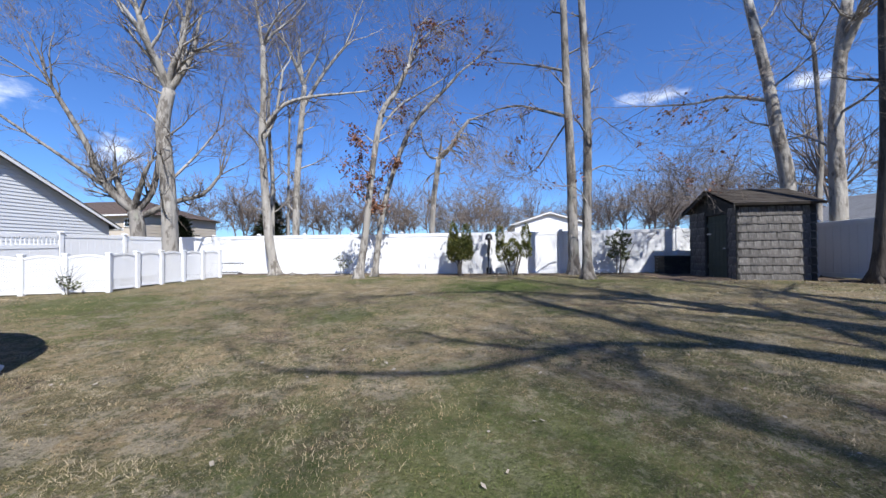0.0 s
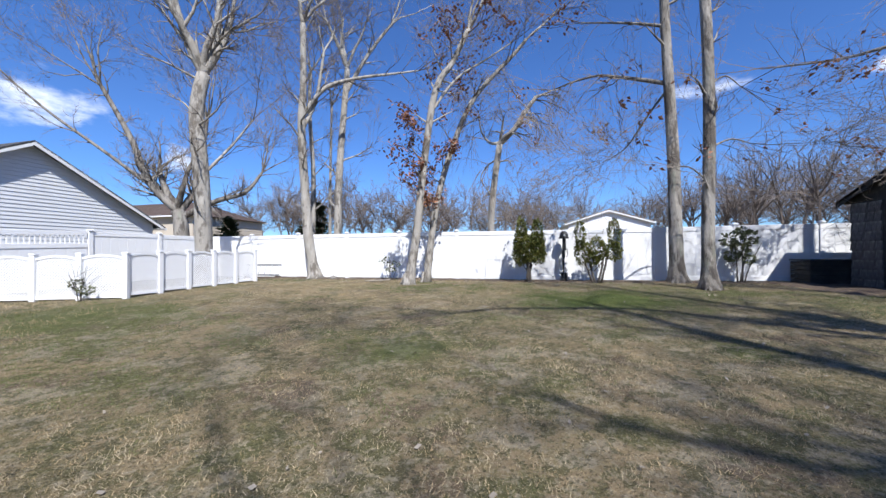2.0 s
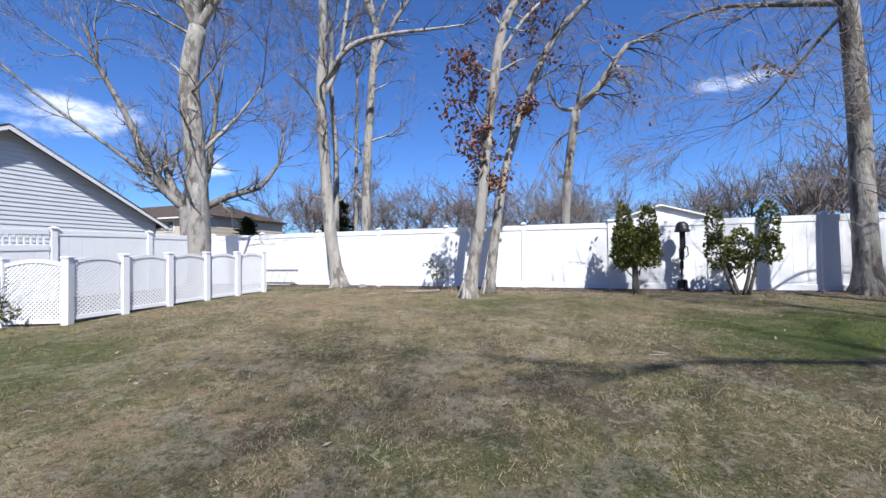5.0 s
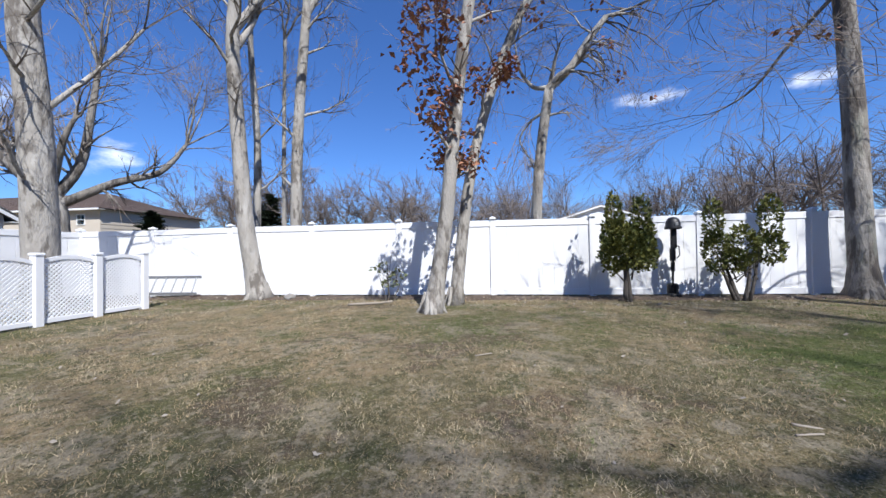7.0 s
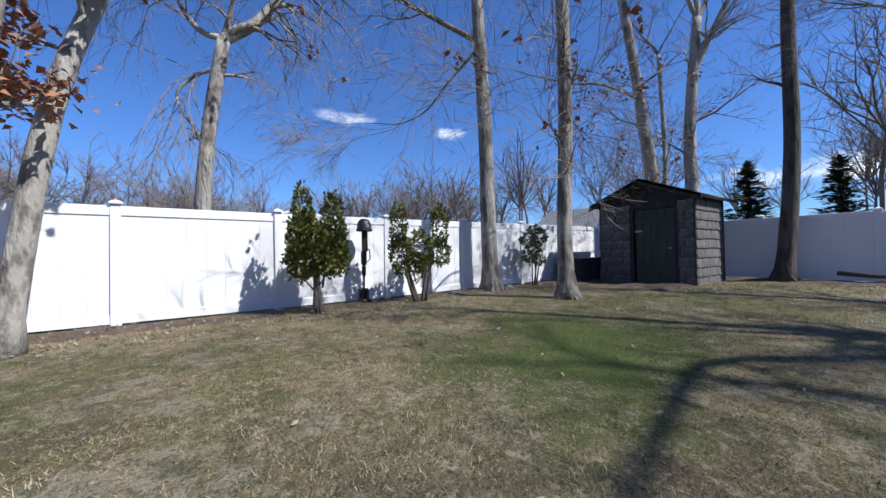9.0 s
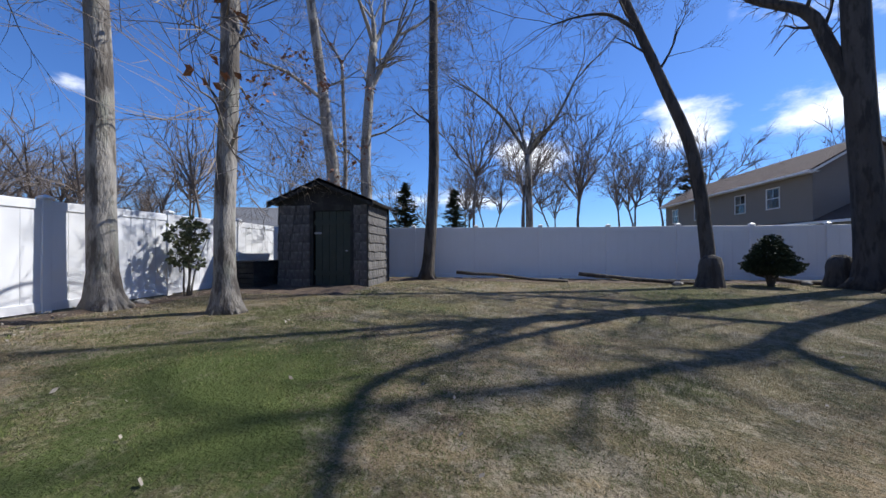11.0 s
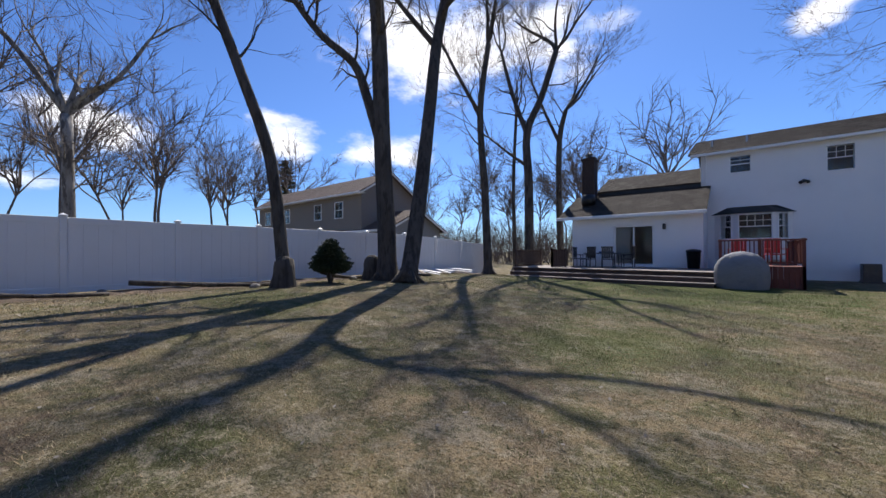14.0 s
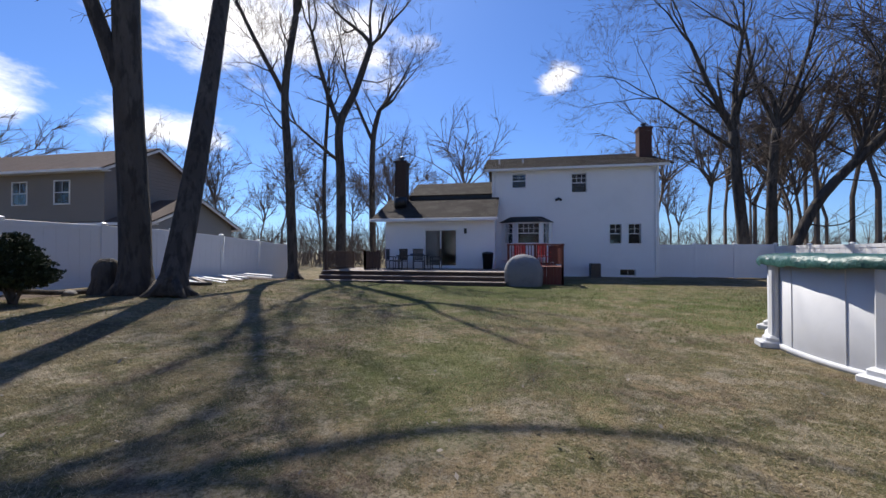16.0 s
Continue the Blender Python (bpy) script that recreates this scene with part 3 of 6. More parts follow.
def main_house():
    root = thing("house", pose(-1.6, -20.0, 0), "white two-storey house with a low brown-roofed wing", "house")
    X0, X1, Y = -6.45, 2.9, -16.58
    holes = [(0.90, 5.33, 1.67, 6.12), (-2.58, 4.96, -1.76, 6.05), (-4.48, 1.94, -3.85, 3.05), (-5.51, 1.94, -4.86, 3.05),
             (-5.23, 0.12, -4.40, 0.44), (0.15, 1.0, 1.35, 3.1)]
    put(root, wall_with_holes(X0, X1, -0.1, 6.45, Y - 0.25, Y, holes), "wall", SIDING)
    m = Mesh()
    laps(m, X0, X1, 0.5, 6.42, Y, holes=holes)
    put(root, m, "siding", SIDING)
    m = Mesh()
    for lo, hi in (((X0, -25.5, -.1), (X0 + .25, Y - .25, 6.45)), ((X1 - .25, -25.5, -.1), (X1, Y - .25, 6.45)), ((X0, -25.75, -.1), (X1, -25.5, 6.45))):
        m.box(lo, hi)
    put(root, m, "wall", SIDING)
    put(root, Mesh().box((X0 + .25, -25.5, 6.3), (X1 - .25, Y - .25, 6.4)), "ceiling", WHITE)
    for i, h in enumerate(holes[:4]):
        at = pose(h[2], Y, h[1]) @ pose(0, 0, 0, 0, 0, 180)
        window(root, at, h[2] - h[0], h[3] - h[1], rows=4, cols=2 if i != 1 else 3, back=DIM)
    h = holes[4]
    window(root, pose(h[2], Y, h[1]) @ pose(0, 0, 0, 0, 0, 180), h[2] - h[0], h[3] - h[1], rows=1, cols=2, sash=False)
    # foundation, corner boards, gutter and downspouts
    put(root, Mesh().box((X0 + 0.01, Y, -0.1), (X1, Y + 0.012, 0.10)).box((X0 + 0.01, Y, 0.46), (X1, Y + 0.02, 0.5)), "trim", WHITE)
    tr = Mesh()
    tr.block((X0 - 0.01, Y, 0.0), (X0 + 0.12, Y + 0.03, 6.4), 0.006).block((X1 - 0.12, Y, 3.4), (X1 + 0.01, Y + 0.03, 6.4), 0.006)
    put(root, tr, "corner_board", WHITE)
    put(root, Mesh().block((X0 - 0.45, Y + 0.28, 6.30), (X1 + 0.45, Y + 0.42, 6.44), 0.02).box((X0 - 0.4, Y + 0.0, 6.38), (X1 + 0.4, Y + 0.28, 6.42)), "gutter", WHITE)
    dn = Mesh()
    for x in (X0 + 0.18, X1 - 0.2):
        dn.tube([(x, Y + 0.33, 6.32), (x, Y + 0.2, 6.1), (x, Y + 0.08, 5.95), (x, Y + 0.07, 0.3 if x < 0 else 3.9), (x, Y + 0.25, 0.12 if x < 0 else 3.7)], [0.04] * 5, 6)
    put(root, dn, "downspout", WHITE)
    ov = 0.55
    shingle_slope(root, (X1 + ov, Y + 0.42, 6.42), (X0 - ov - .1, Y + 0.42, 6.42), (X0 - ov - .1, -21.1, 8.25), (X1 + ov, -21.1, 8.25), ROOF)
    shingle_slope(root, (X0 - ov - .1, -25.9, 6.42), (X1 + ov, -25.9, 6.42), (X1 + ov, -21.1, 8.25), (X0 - ov - .1, -21.1, 8.25), ROOF)
    g = Mesh()
    for x in (X0, X1 - 0.2):
        g.prism([(x, Y, 6.42), (x, -25.75, 6.42), (x, -21.1, 8.2)], (0.2, 0, 0))
    put(root, g, "gable", SIDING)
    vents = Mesh()
    for x in (1.0, 2.5):
        vents.tube([(x, -18.2, 7.0), (x, -18.2, 7.55)], [0.05, 0.05], 8)
    put(root, vents, "roof_vent", ALU)
    chimney(root, (-6.95, -19.6, 6.6), (-6.2, -18.9, 9.35), BRICK)
    # flood light and meter
    put(root, Mesh().tube([(-0.99, Y, 4.6), (-0.99, Y + 0.12, 4.6)], [0.09, 0.06], 10).tube([(-1.06, Y + 0.1, 4.6), (-1.12, Y + 0.24, 4.5)], [0.04, 0.075], 10).tube([(-0.92, Y + 0.1, 4.6), (-0.86, Y + 0.24, 4.5)], [0.04, 0.075], 10), "flood_light", DARK_METAL)
    # bay window
    bx0, bx1, by = -0.62, 2.35, Y + 0.5
    zb, zt = 0.95, 3.2
    bay = Mesh()
    bay.box((0.1, by - 0.1, zb), (1.4, by, 1.98)).box((0.1, by - 0.1, 3.12), (1.4, by, zt)).box((0.1, by - 0.1, 1.98), (0.16, by, 3.12)).box((1.34, by - 0.1, 1.98), (1.4, by, 3.12))
    for xa, xb in ((bx0, 0.1), (bx1, 1.4)):
        u = Vector((xb - xa, by - Y, 0))
        nv = Vector((-u.y, u.x, 0)).normalized() * (-0.08 if xa < xb else 0.08)
        for s0, s1, z0, z1 in ((0, 1, zb, 1.98), (0, 1, 3.12, zt), (0, .28, 1.98, 3.12), (.72, 1, 1.98, 3.12)):
            bay.prism([(xa + u.x * s0, Y + u.y * s0, z0), (xa + u.x * s1, Y + u.y * s1, z0), (xa + u.x * s1, Y + u.y * s1, z1), (xa + u.x * s0, Y + u.y * s0, z1)], nv)
    bay.prism([(bx0, Y, zb - .02), (0.1, by, zb - .02), (1.4, by, zb - .02), (bx1, Y, zb - .02)], (0, 0, 0.06))
    put(root, bay, "bay_window", SIDING)
    window(root, pose(1.34, by, 1.98) @ pose(0, 0, 0, 0, 0, 180), 1.18, 1.14, rows=4, cols=4)
    for xa, xb, flip in ((bx0, 0.1, 1), (bx1, 1.4, 0)):
        ux, uy = xb - xa, by - Y
        L = math.hypot(ux, uy)
        if flip:
            sx, sy, ang = xa + ux * .72, Y + uy * .72, math.degrees(math.atan2(-uy, -ux))
        else:
            sx, sy, ang = xa + ux * .28, Y + uy * .28, math.degrees(math.atan2(uy, ux))
            sx, sy, ang = xa + ux * .28, Y + uy * .28, math.degrees(math.atan2(uy, ux))
        window(root, pose(sx, sy, 1.98) @ pose(0, 0, 0, 0, 0, ang), L * .44, 1.14, rows=4, cols=2, depth=0.2)
    o = 0.14
    r = Mesh()
    e = [(bx0 - o, Y + .02, zt), (0.1 - o * .4, by + o, zt), (1.4 + o * .4, by + o, zt), (bx1 + o, Y + .02, zt)]
    t = [(bx0 + .55, Y + .02, zt + .36), (0.3, Y + .12, zt + .36), (1.2, Y + .12, zt + .36), (bx1 - .55, Y + .02, zt + .36)]
    for i in range(3):
        r.poly([e[i], t[i], t[i + 1], e[i + 1]])
    r.poly(e).poly(list(reversed(t)))
    put(root, r, "bay_roof", BLACK)
    # low wing with sliding door
    W0, W1, WY = 2.62, 8.65, -13.52
    hole = [(4.62, 0.62, 6.45, 2.68)]
    put(root, wall_with_holes(W0, W1, -0.1, 3.2, WY - 0.2, WY, hole), "wall", SIDING)
    m = Mesh()
    laps(m, W0, W1, 0.62, 3.15, WY, holes=hole)
    put(root, m, "siding", SIDING)
    put(root, Mesh().box((W0, -16.2, -.1), (W0 + .2, WY - .2, 3.2)).box((W1 - .2, -19.5, -.1), (W1, WY - .2, 3.2)), "wall", SIDING)
    put(root, Mesh().box((W0 + .2, -19.0, 0.55), (W1 - .2, WY - .2, 0.62)), "floor", DECK)
    put(root, Mesh().box((W0 + .2, -19.0, 3.0), (W1 - .2, WY - .2, 3.05)), "ceiling", WHITE)
    put(root, Mesh().box((W0 + .2, -19.2, 0.5), (W1 - .2, -19.0, 3.1)), "wall", CURTAIN)
    sl = Mesh()
    for xa, xb, y0 in ((4.62, 5.56, 0), (5.51, 6.45, -0.05)):
        sl.box((xa, WY - .06 + y0, .62), (xa + .07, WY - .02 + y0, 2.68)).box((xb - .07, WY - .06 + y0, .62), (xb, WY - .02 + y0, 2.68))
        sl.box((xa + .07, WY - .06 + y0, .62), (xb - .07, WY - .02 + y0, .72)).box((xa + .07, WY - .06 + y0, 2.6), (xb - .07, WY - .02 + y0, 2.68))
    put(root, sl, "sliding_door", WHITE)
    put(root, Mesh().box((4.69, WY - .045, .72), (5.49, WY - .04, 2.6)).box((5.58, WY - .095, .72), (6.38, WY - .09, 2.6)), "pane", GLASS)
    cu = Mesh()
    for i in range(22):
        x = 5.75 + 0.030 * i
        cu.box((x, WY - .30 - .02 * (i % 2), .7), (x + .034, WY - .28 - .02 * (i % 2), 2.62))
    put(root, cu, "curtain", CURTAIN)
    put(root, Mesh().block((4.1, WY, 2.42), (4.24, WY + .1, 2.7), 0.02), "wall_lamp", DARK_METAL)
    shingle_slope(root, (9.35, WY + .4, 3.22), (W0 - .15, WY + .4, 3.22), (W0 - .15, -16.4, 4.75), (9.35, -16.4, 4.75), ROOF)
    put(root, Mesh().box((2.9, -16.6, 4.72), (8.1, -16.42, 4.98)), "roof_step", BLACK)
    shingle_slope(root, (8.1, -16.35, 4.98), (2.9, -16.35, 4.98), (2.9, -18.8, 6.15), (8.1, -18.8, 6.15), ROOF)
    shingle_slope(root, (2.9, -21.4, 4.98), (8.1, -21.4, 4.98), (8.1, -18.8, 6.15), (2.9, -18.8, 6.15), ROOF)
    g = Mesh().prism([(W1 - .2, WY - .2, 3.2), (W1 - .2, -19.5, 3.2), (W1 - .2, -19.5, 4.7), (W1 - .2, -16.3, 4.7)], (.2, 0, 0)).box((2.9, -21.2, 3.2), (8.0, -16.6, 4.95))
    put(root, g, "gable", SIDING)
    put(root, Mesh().block((2.45, WY + .38, 3.08), (9.4, WY + .5, 3.24), 0.02).box((2.62, WY, 3.15), (9.3, WY + .38, 3.19)), "gutter", WHITE)
    chimney(root, (8.05, -16.2, 3.2), (8.75, -15.5, 7.0), BRICK_DARK)
    put(root, Mesh().lathe([(0.01, -.35), (.36, -.3), (.40, 0), (.36, .3), (.01, .36)], 16, (8.2, -14.9, 4.35)), "chimney_flue", BLACK, True)


main_house()


def deck():
    root = thing("deck", pose(6, -11, 0), "low weathered wooden deck with two wide steps", "deck")
    X0, X1 = 2.0, 10.6
    fr = Mesh()
    fr.box((X0 + .05, -13.5, 0.0), (X1 - .05, -10.15, 0.52))
    fr.box((X0 + .05, -10.15, 0.0), (X1 - .05, -9.75, 0.33)).box((X0 + .05, -9.75, 0.0), (X1 - .05, -9.35, 0.14))
    put(root, fr, "frame", DECK_DARK)
    plank = Mesh().block((X0, 0, 0), (X1, 0.138, 0.032), 0.004).data("plank", DECK)
    y = -13.48
    for i in range(24):
        yy = -13.48 + i * 0.143
        o = new("plank", plank)
        o.parent, o.matrix_parent_inverse, o.matrix_basis = root, root.matrix_world.inverted(), pose(0, yy, 0.522)
    for z, y0 in ((0.332, -10.02), (0.332, -9.875), (0.142, -9.62), (0.142, -9.475)):
        o = new("step_plank", plank)
        o.parent, o.matrix_parent_inverse, o.matrix_basis = root, root.matrix_world.inverted(), pose(0, y0, z)
    rails = Mesh()
    for x0, y0, x1, y1 in ((8.9, -13.3, 8.9, -11.2), (10.5, -10.3, 10.5, -13.4), (8.9, -11.2, 8.2, -11.2)):
        n = max(1, int(math.hypot(x1 - x0, y1 - y0) / 0.13))
        for i in range(n + 1):
            x, yy = x0 + (x1 - x0) * i / n, y0 + (y1 - y0) * i / n
            big = i in (0, n)
            e = 0.045 if big else 0.02
            rails.box((x - e, yy - e, 0.555), (x + e, yy + e, 1.5 if big else 1.42))
        ax, bx, ay, by_ = min(x0, x1), max(x0, x1), min(y0, y1), max(y0, y1)
        rails.box((ax - .05, ay - .05, 1.42), (bx + .05, by_ + .05, 1.46)).box((ax - .02, ay - .02, .66), (bx + .02, by_ + .02, .7))
    put(root, rails, "railing", DECK_DARK)
    return root


deck()


def raised_deck():
    root = thing("raised_deck", pose(0.9, -12, 0), "red-stained raised deck with spindle railing", "deck")
    X0, X1, Y0, Y1, Z = -0.45, 1.95, -16.0, -10.5, 0.8
    pl = Mesh()
    for i in range(int((X1 - X0) / .145)):
        pl.box((X0 + i * .145, Y0, Z - .03), (X0 + i * .145 + .138, Y1, Z))
    put(root, pl, "planking", REDWOOD)
    sk = Mesh()
    for i in range(17):
        sk.box((X0 + i * .145, Y1 - .03, 0.02), (X0 + i * .145 + .135, Y1, Z - .032))
    for i in range(37):
        sk.box((X0, Y0 + i * .145, 0.02), (X0 + .03, Y0 + i * .145 + .135, Z - .032))
    put(root, sk, "skirt", REDWOOD)
    r = Mesh()
    for x, y in ((X0 + .05, Y1 - .05), (X1 - .05, Y1 - .05), (X0 + .05, Y0 + .3), (.75, Y1 - .05), (X0 + .05, -13.2)):
        r.block((x - .05, y - .05, 0), (x + .05, y + .05, 1.8), 0.01)
    r.block((X0 - .03, Y1 - .12, 1.72), (X1 + .02, Y1 + .02, 1.78), 0.01).block((X0 - .03, Y0 + .3, 1.721), (X0 + .12, Y1 - .12, 1.779), 0.01)
    r.box((X0, Y1 - .07, .9), (X1, Y1 - .03, .96))
    for i in range(18):
        x = X0 + .12 + i * (X1 - X0 - .2) / 18
        r.box((x, Y1 - .068, .96), (x + .035, Y1 - .033, 1.72))
    for i in range(40):
        y = Y0 + .35 + i * (Y1 - Y0 - .5) / 40
        r.box((X0 + .033, y, .9), (X0 + .068, y + .035, 1.72))
    put(root, r, "railing", REDWOOD)
    return root


raised_deck()


def folding_chair(at, material, label):
    """A simple garden chair, seat and back over four legs."""
    root = thing("garden_chair", at, label, "chair", "chairs on the deck")
    s = Mesh().block((-.27, -.26, .40), (.27, .26, .44), .01)
    b = Mesh()
    for i in range(5):
        b.block((-.25 + i * .103, .24, .46), (-.25 + i * .103 + .088, .275, 1.0), .008)
    b.block((-.27, .235, .96), (.27, .285, 1.04), .01)
    lg = Mesh()
    for x in (-.25, .25):
        for y in (-.24, .25):
            lg.tube([(x, y, 0), (x, y, .62 if y < 0 else .45)], [.018, .018], 6)
        lg.block((x - .04, -.27, .61), (x + .04, .27, .64), .006)
    for nm, me in [("seat", s), ("backrest", b)] + [("leg", bit) for bit in lg.islands()]:
        o = me.make(nm, material)
        o.parent = root
    return root


folding_chair(pose(1.4, -12.0, .8, 0, 0, 170), RED, "red plastic garden chair on the raised deck")
folding_chair(pose(0.25, -11.9, .8, 0, 0, 200), RED, "red plastic garden chair on the raised deck")
for x, y, a in ((6.3, -11.7, 200), (7.2, -11.6, 160), (5.6, -12.6, 90), (7.9, -12.5, 270)):
    folding_chair(pose(x, y, .554, 0, 0, a), DARK_METAL, "dark metal patio chair at the deck table")


def patio_table():
    root = thing("patio_table", pose(6.75, -12.4, .554), "dark patio table with metal legs on the deck", "table")
    top = Mesh().block((-.8, -.45, .68), (.8, .45, .72), .015).make("tabletop", DARK_METAL)
    lg = Mesh()
    for x in (-.7, .7):
        for y in (-.36, .36):
            lg.tube([(x, y, 0), (x * .95, y * .95, .68)], [.02, .02], 6)
    for bit in lg.islands():
        bit.make("leg", DARK_METAL).parent = root
    top.parent = root
    cl = Mesh().block((-.5, -.3, .725), (.1, .25, .8), .03).make("cushions", BLUE)
    cl.parent = root


patio_table()


def covered_grill():
    root = thing("covered_grill", pose(1.28, -9.75, ground_z(1.28, -9.75)), "barbecue grill under a grey fabric cover on grass", "grill")
    m, n = Mesh(), 36
    rnd = random.Random(4)
    prof = [(.90, 0.0), (.97, .2), (1.0, .5), (.97, .78), (.84, 1.0), (.62, 1.18), (.34, 1.29), (.1, 1.33), (.0, 1.33)]
    for i, (s, z) in enumerate(prof):
        for j in range(n):
            a = 2 * math.pi * j / n
            ca, sa = math.cos(a), math.sin(a)
            e = 0.72
            x = math.copysign(abs(ca) ** e, ca) * .78 * s
            y = math.copysign(abs(sa) ** e, sa) * .48 * s
            w = 1 + .045 * math.sin(a * 9 + z * 2) * (1 - z / 1.6) + rnd.uniform(-.012, .012)
            m.v.append((x * w, y * w, z + (0.02 * math.sin(a * 5) if 0 < z < 1.2 else 0)))
    for i in range(len(prof) - 1):
        for j in range(n):
            a, b = i * n + j, i * n + (j + 1) % n
            m.f.append((a, b, b + n, a + n))
    o = m.make("cover", COVER, smooth=True)
    o.parent = root


covered_grill()


def bin_thing(at, label, name="refuse_bin", r=.28, h=.85):
    root = thing(name, at, label, "bin")
    b = Mesh().lathe([(0.0, 0), (r * .82, 0), (r, h * .9), (r * 1.06, h * .9), (r * 1.06, h * .94)], 20).make("body", BLACK, smooth=True)
    l = Mesh().lathe([(r * 1.08, h * .94), (r * 1.0, h), (r * .3, h * 1.05), (0, h * 1.05)], 20).make("lid", BLACK, smooth=True)
    b.parent = l.parent = root


bin_thing(pose(2.95, -12.9, .554), "black round plastic bin on the deck")


def air_unit():
    root = thing("air_conditioner", pose(-2.9, -15.95, 0), "grey outdoor cooling unit beside the house wall", "air conditioner")
    m = Mesh().block((-.26, -.26, .08), (.26, .26, .80), .02).box((-.3, -.3, -0.05), (.3, .3, .08))
    for i in range(12):
        m.box((-.27, -.27, .14 + i * .053), (.27, .27, .155 + i * .053))
    m.make("body", DARK_METAL).parent = root


air_unit()


def shed():
    X0, X1, Y0, Y1, Z = 10.0, 12.1, 11.1, 13.6, 0.38
    root = thing("shed", pose((X0 + X1) / 2, (Y0 + Y1) / 2, Z), "weathered grey shingled garden shed with green door", "shed")
    ze, zr, ym = 2.72, 3.24, (Y0 + Y1) / 2
    da, db, dz = 11.55, 12.6, 2.46
    body = Mesh()
    body.box((X0, Y0, Z - .1), (X1, Y0 + .08, ze)).box((X0, Y1 - .08, Z - .1), (X1, Y1, ze)).box((X1 - .08, Y0 + .08, Z - .1), (X1, Y1 - .08, ze))
    body.box((X0, Y0 + .08, Z - .1), (X0 + .08, da, ze)).box((X0, db, Z - .1), (X0 + .08, Y1 - .08, ze)).box((X0, da, dz), (X0 + .08, db, ze))
    for x in (X0, X1 - .08):
        body.prism([(x, Y0, ze), (x, Y1, ze), (x, ym, zr)], (.08, 0, 0))
    put(root, body, "wall", SHED_DARK)
    dr_ = Mesh()
    for i in range(5):
        dr_.block((X0 + .01, da + .01 + i * .196, Z + .02), (X0 + .045, da + .01 + i * .196 + .19, dz - .02), .004)
    for z in (.35, 1.7):
        dr_.block((X0 - .012, da + .03, Z + z), (X0 + .01, db - .03, Z + z + .12), .004)
    put(root, dr_, "door", DOOR_GREEN, label="faded dark green plank door")
    tr = Mesh()
    for y in (da - .09, db):
        tr.block((X0 - .02, y, Z), (X0, y + .09, dz + .09), .004)
    tr.block((X0 - .021, da, dz), (X0, db, dz + .09), .004)
    put(root, tr, "door_trim", SHED_DARK)
    put(root, Mesh().lathe([(0, 0), (.035, .0), (.035, .03), (0, .04)], 10, (X0 - .03, da + .1, Z + .98)).box((X0 - .03, db - .25, Z + 1.45), (X0 - .012, db - .05, Z + 1.5)), "latch", ALU)
    rnd = random.Random(8)
    inv = root.matrix_world.inverted()
    kinds = [Mesh().prism([(0, 0, 0), (w, 0, 0), (w, .055, 0), (0, .055, 0)], (0, -.032, .262)).data("shake", SHAKE) for w in (.13, .17, .21, .25)]
    def course(length, z, place):
        x = 0.0
        while x < length - .03:
            k = rnd.randrange(4)
            w = (.13, .17, .21, .25)[k]
            s = min(1.0, (length - x) / w)
            o = new("shake", kinds[k])
            o.parent, o.matrix_parent_inverse = root, inv
            o.matrix_basis = place(x, z + rnd.uniform(-.012, .012)) @ Matrix.Diagonal((s * .97, 1, 1, 1))
            x += w
    n = 9
    for i in range(n):
        z = Z + i * .245
        course(X1 - X0, z, lambda x, z: pose(X1 - x, Y0, z) @ pose(0, 0, 0, 0, 0, 180))
        course(da - .09 - Y0, z, lambda x, z: pose(X0, Y0 + x, z) @ pose(0, 0, 0, 0, 0, 90))
        course(Y1 - db - .09, z, lambda x, z: pose(X0, db + .09 + x, z) @ pose(0, 0, 0, 0, 0, 90))
    cb = Mesh().block((X0 - .03, Y0 - .035, Z), (X0 + .06, Y0 - .0, ze), .005).block((X1 - .16, Y0 - .05, Z), (X1 - .02, Y0 - .02, ze), .005)
    put(root, cb, "corner_board", SHED_DARK)
    sl = (zr - ze) / (ym - Y0)
    shingle_slope(root, (X0 - .2, Y0 - .22, ze - .22 * sl + .06), (X1 + .15, Y0 - .22, ze - .22 * sl + .06), (X1 + .15, ym, zr + .06), (X0 - .2, ym, zr + .06), ROOF)
    shingle_slope(root, (X1 + .15, Y1 + .22, ze - .22 * sl + .06), (X0 - .2, Y1 + .22, ze - .22 * sl + .06), (X0 - .2, ym, zr + .06), (X1 + .15, ym, zr + .06), ROOF)
    rk = Mesh()
    for y0_, y1_ in ((Y0 - .22, ym), (Y1 + .22, ym)):
        rk.prism([(X0 - .2, y0_, ze - .22 * sl - .09), (X0 - .2, y1_, zr - .09), (X0 - .2, y1_, zr + .055), (X0 - .2, y0_, ze - .22 * sl + .055)], (.03, 0, 0))
    put(root, rk, "fascia", SHED_DARK)


shed()


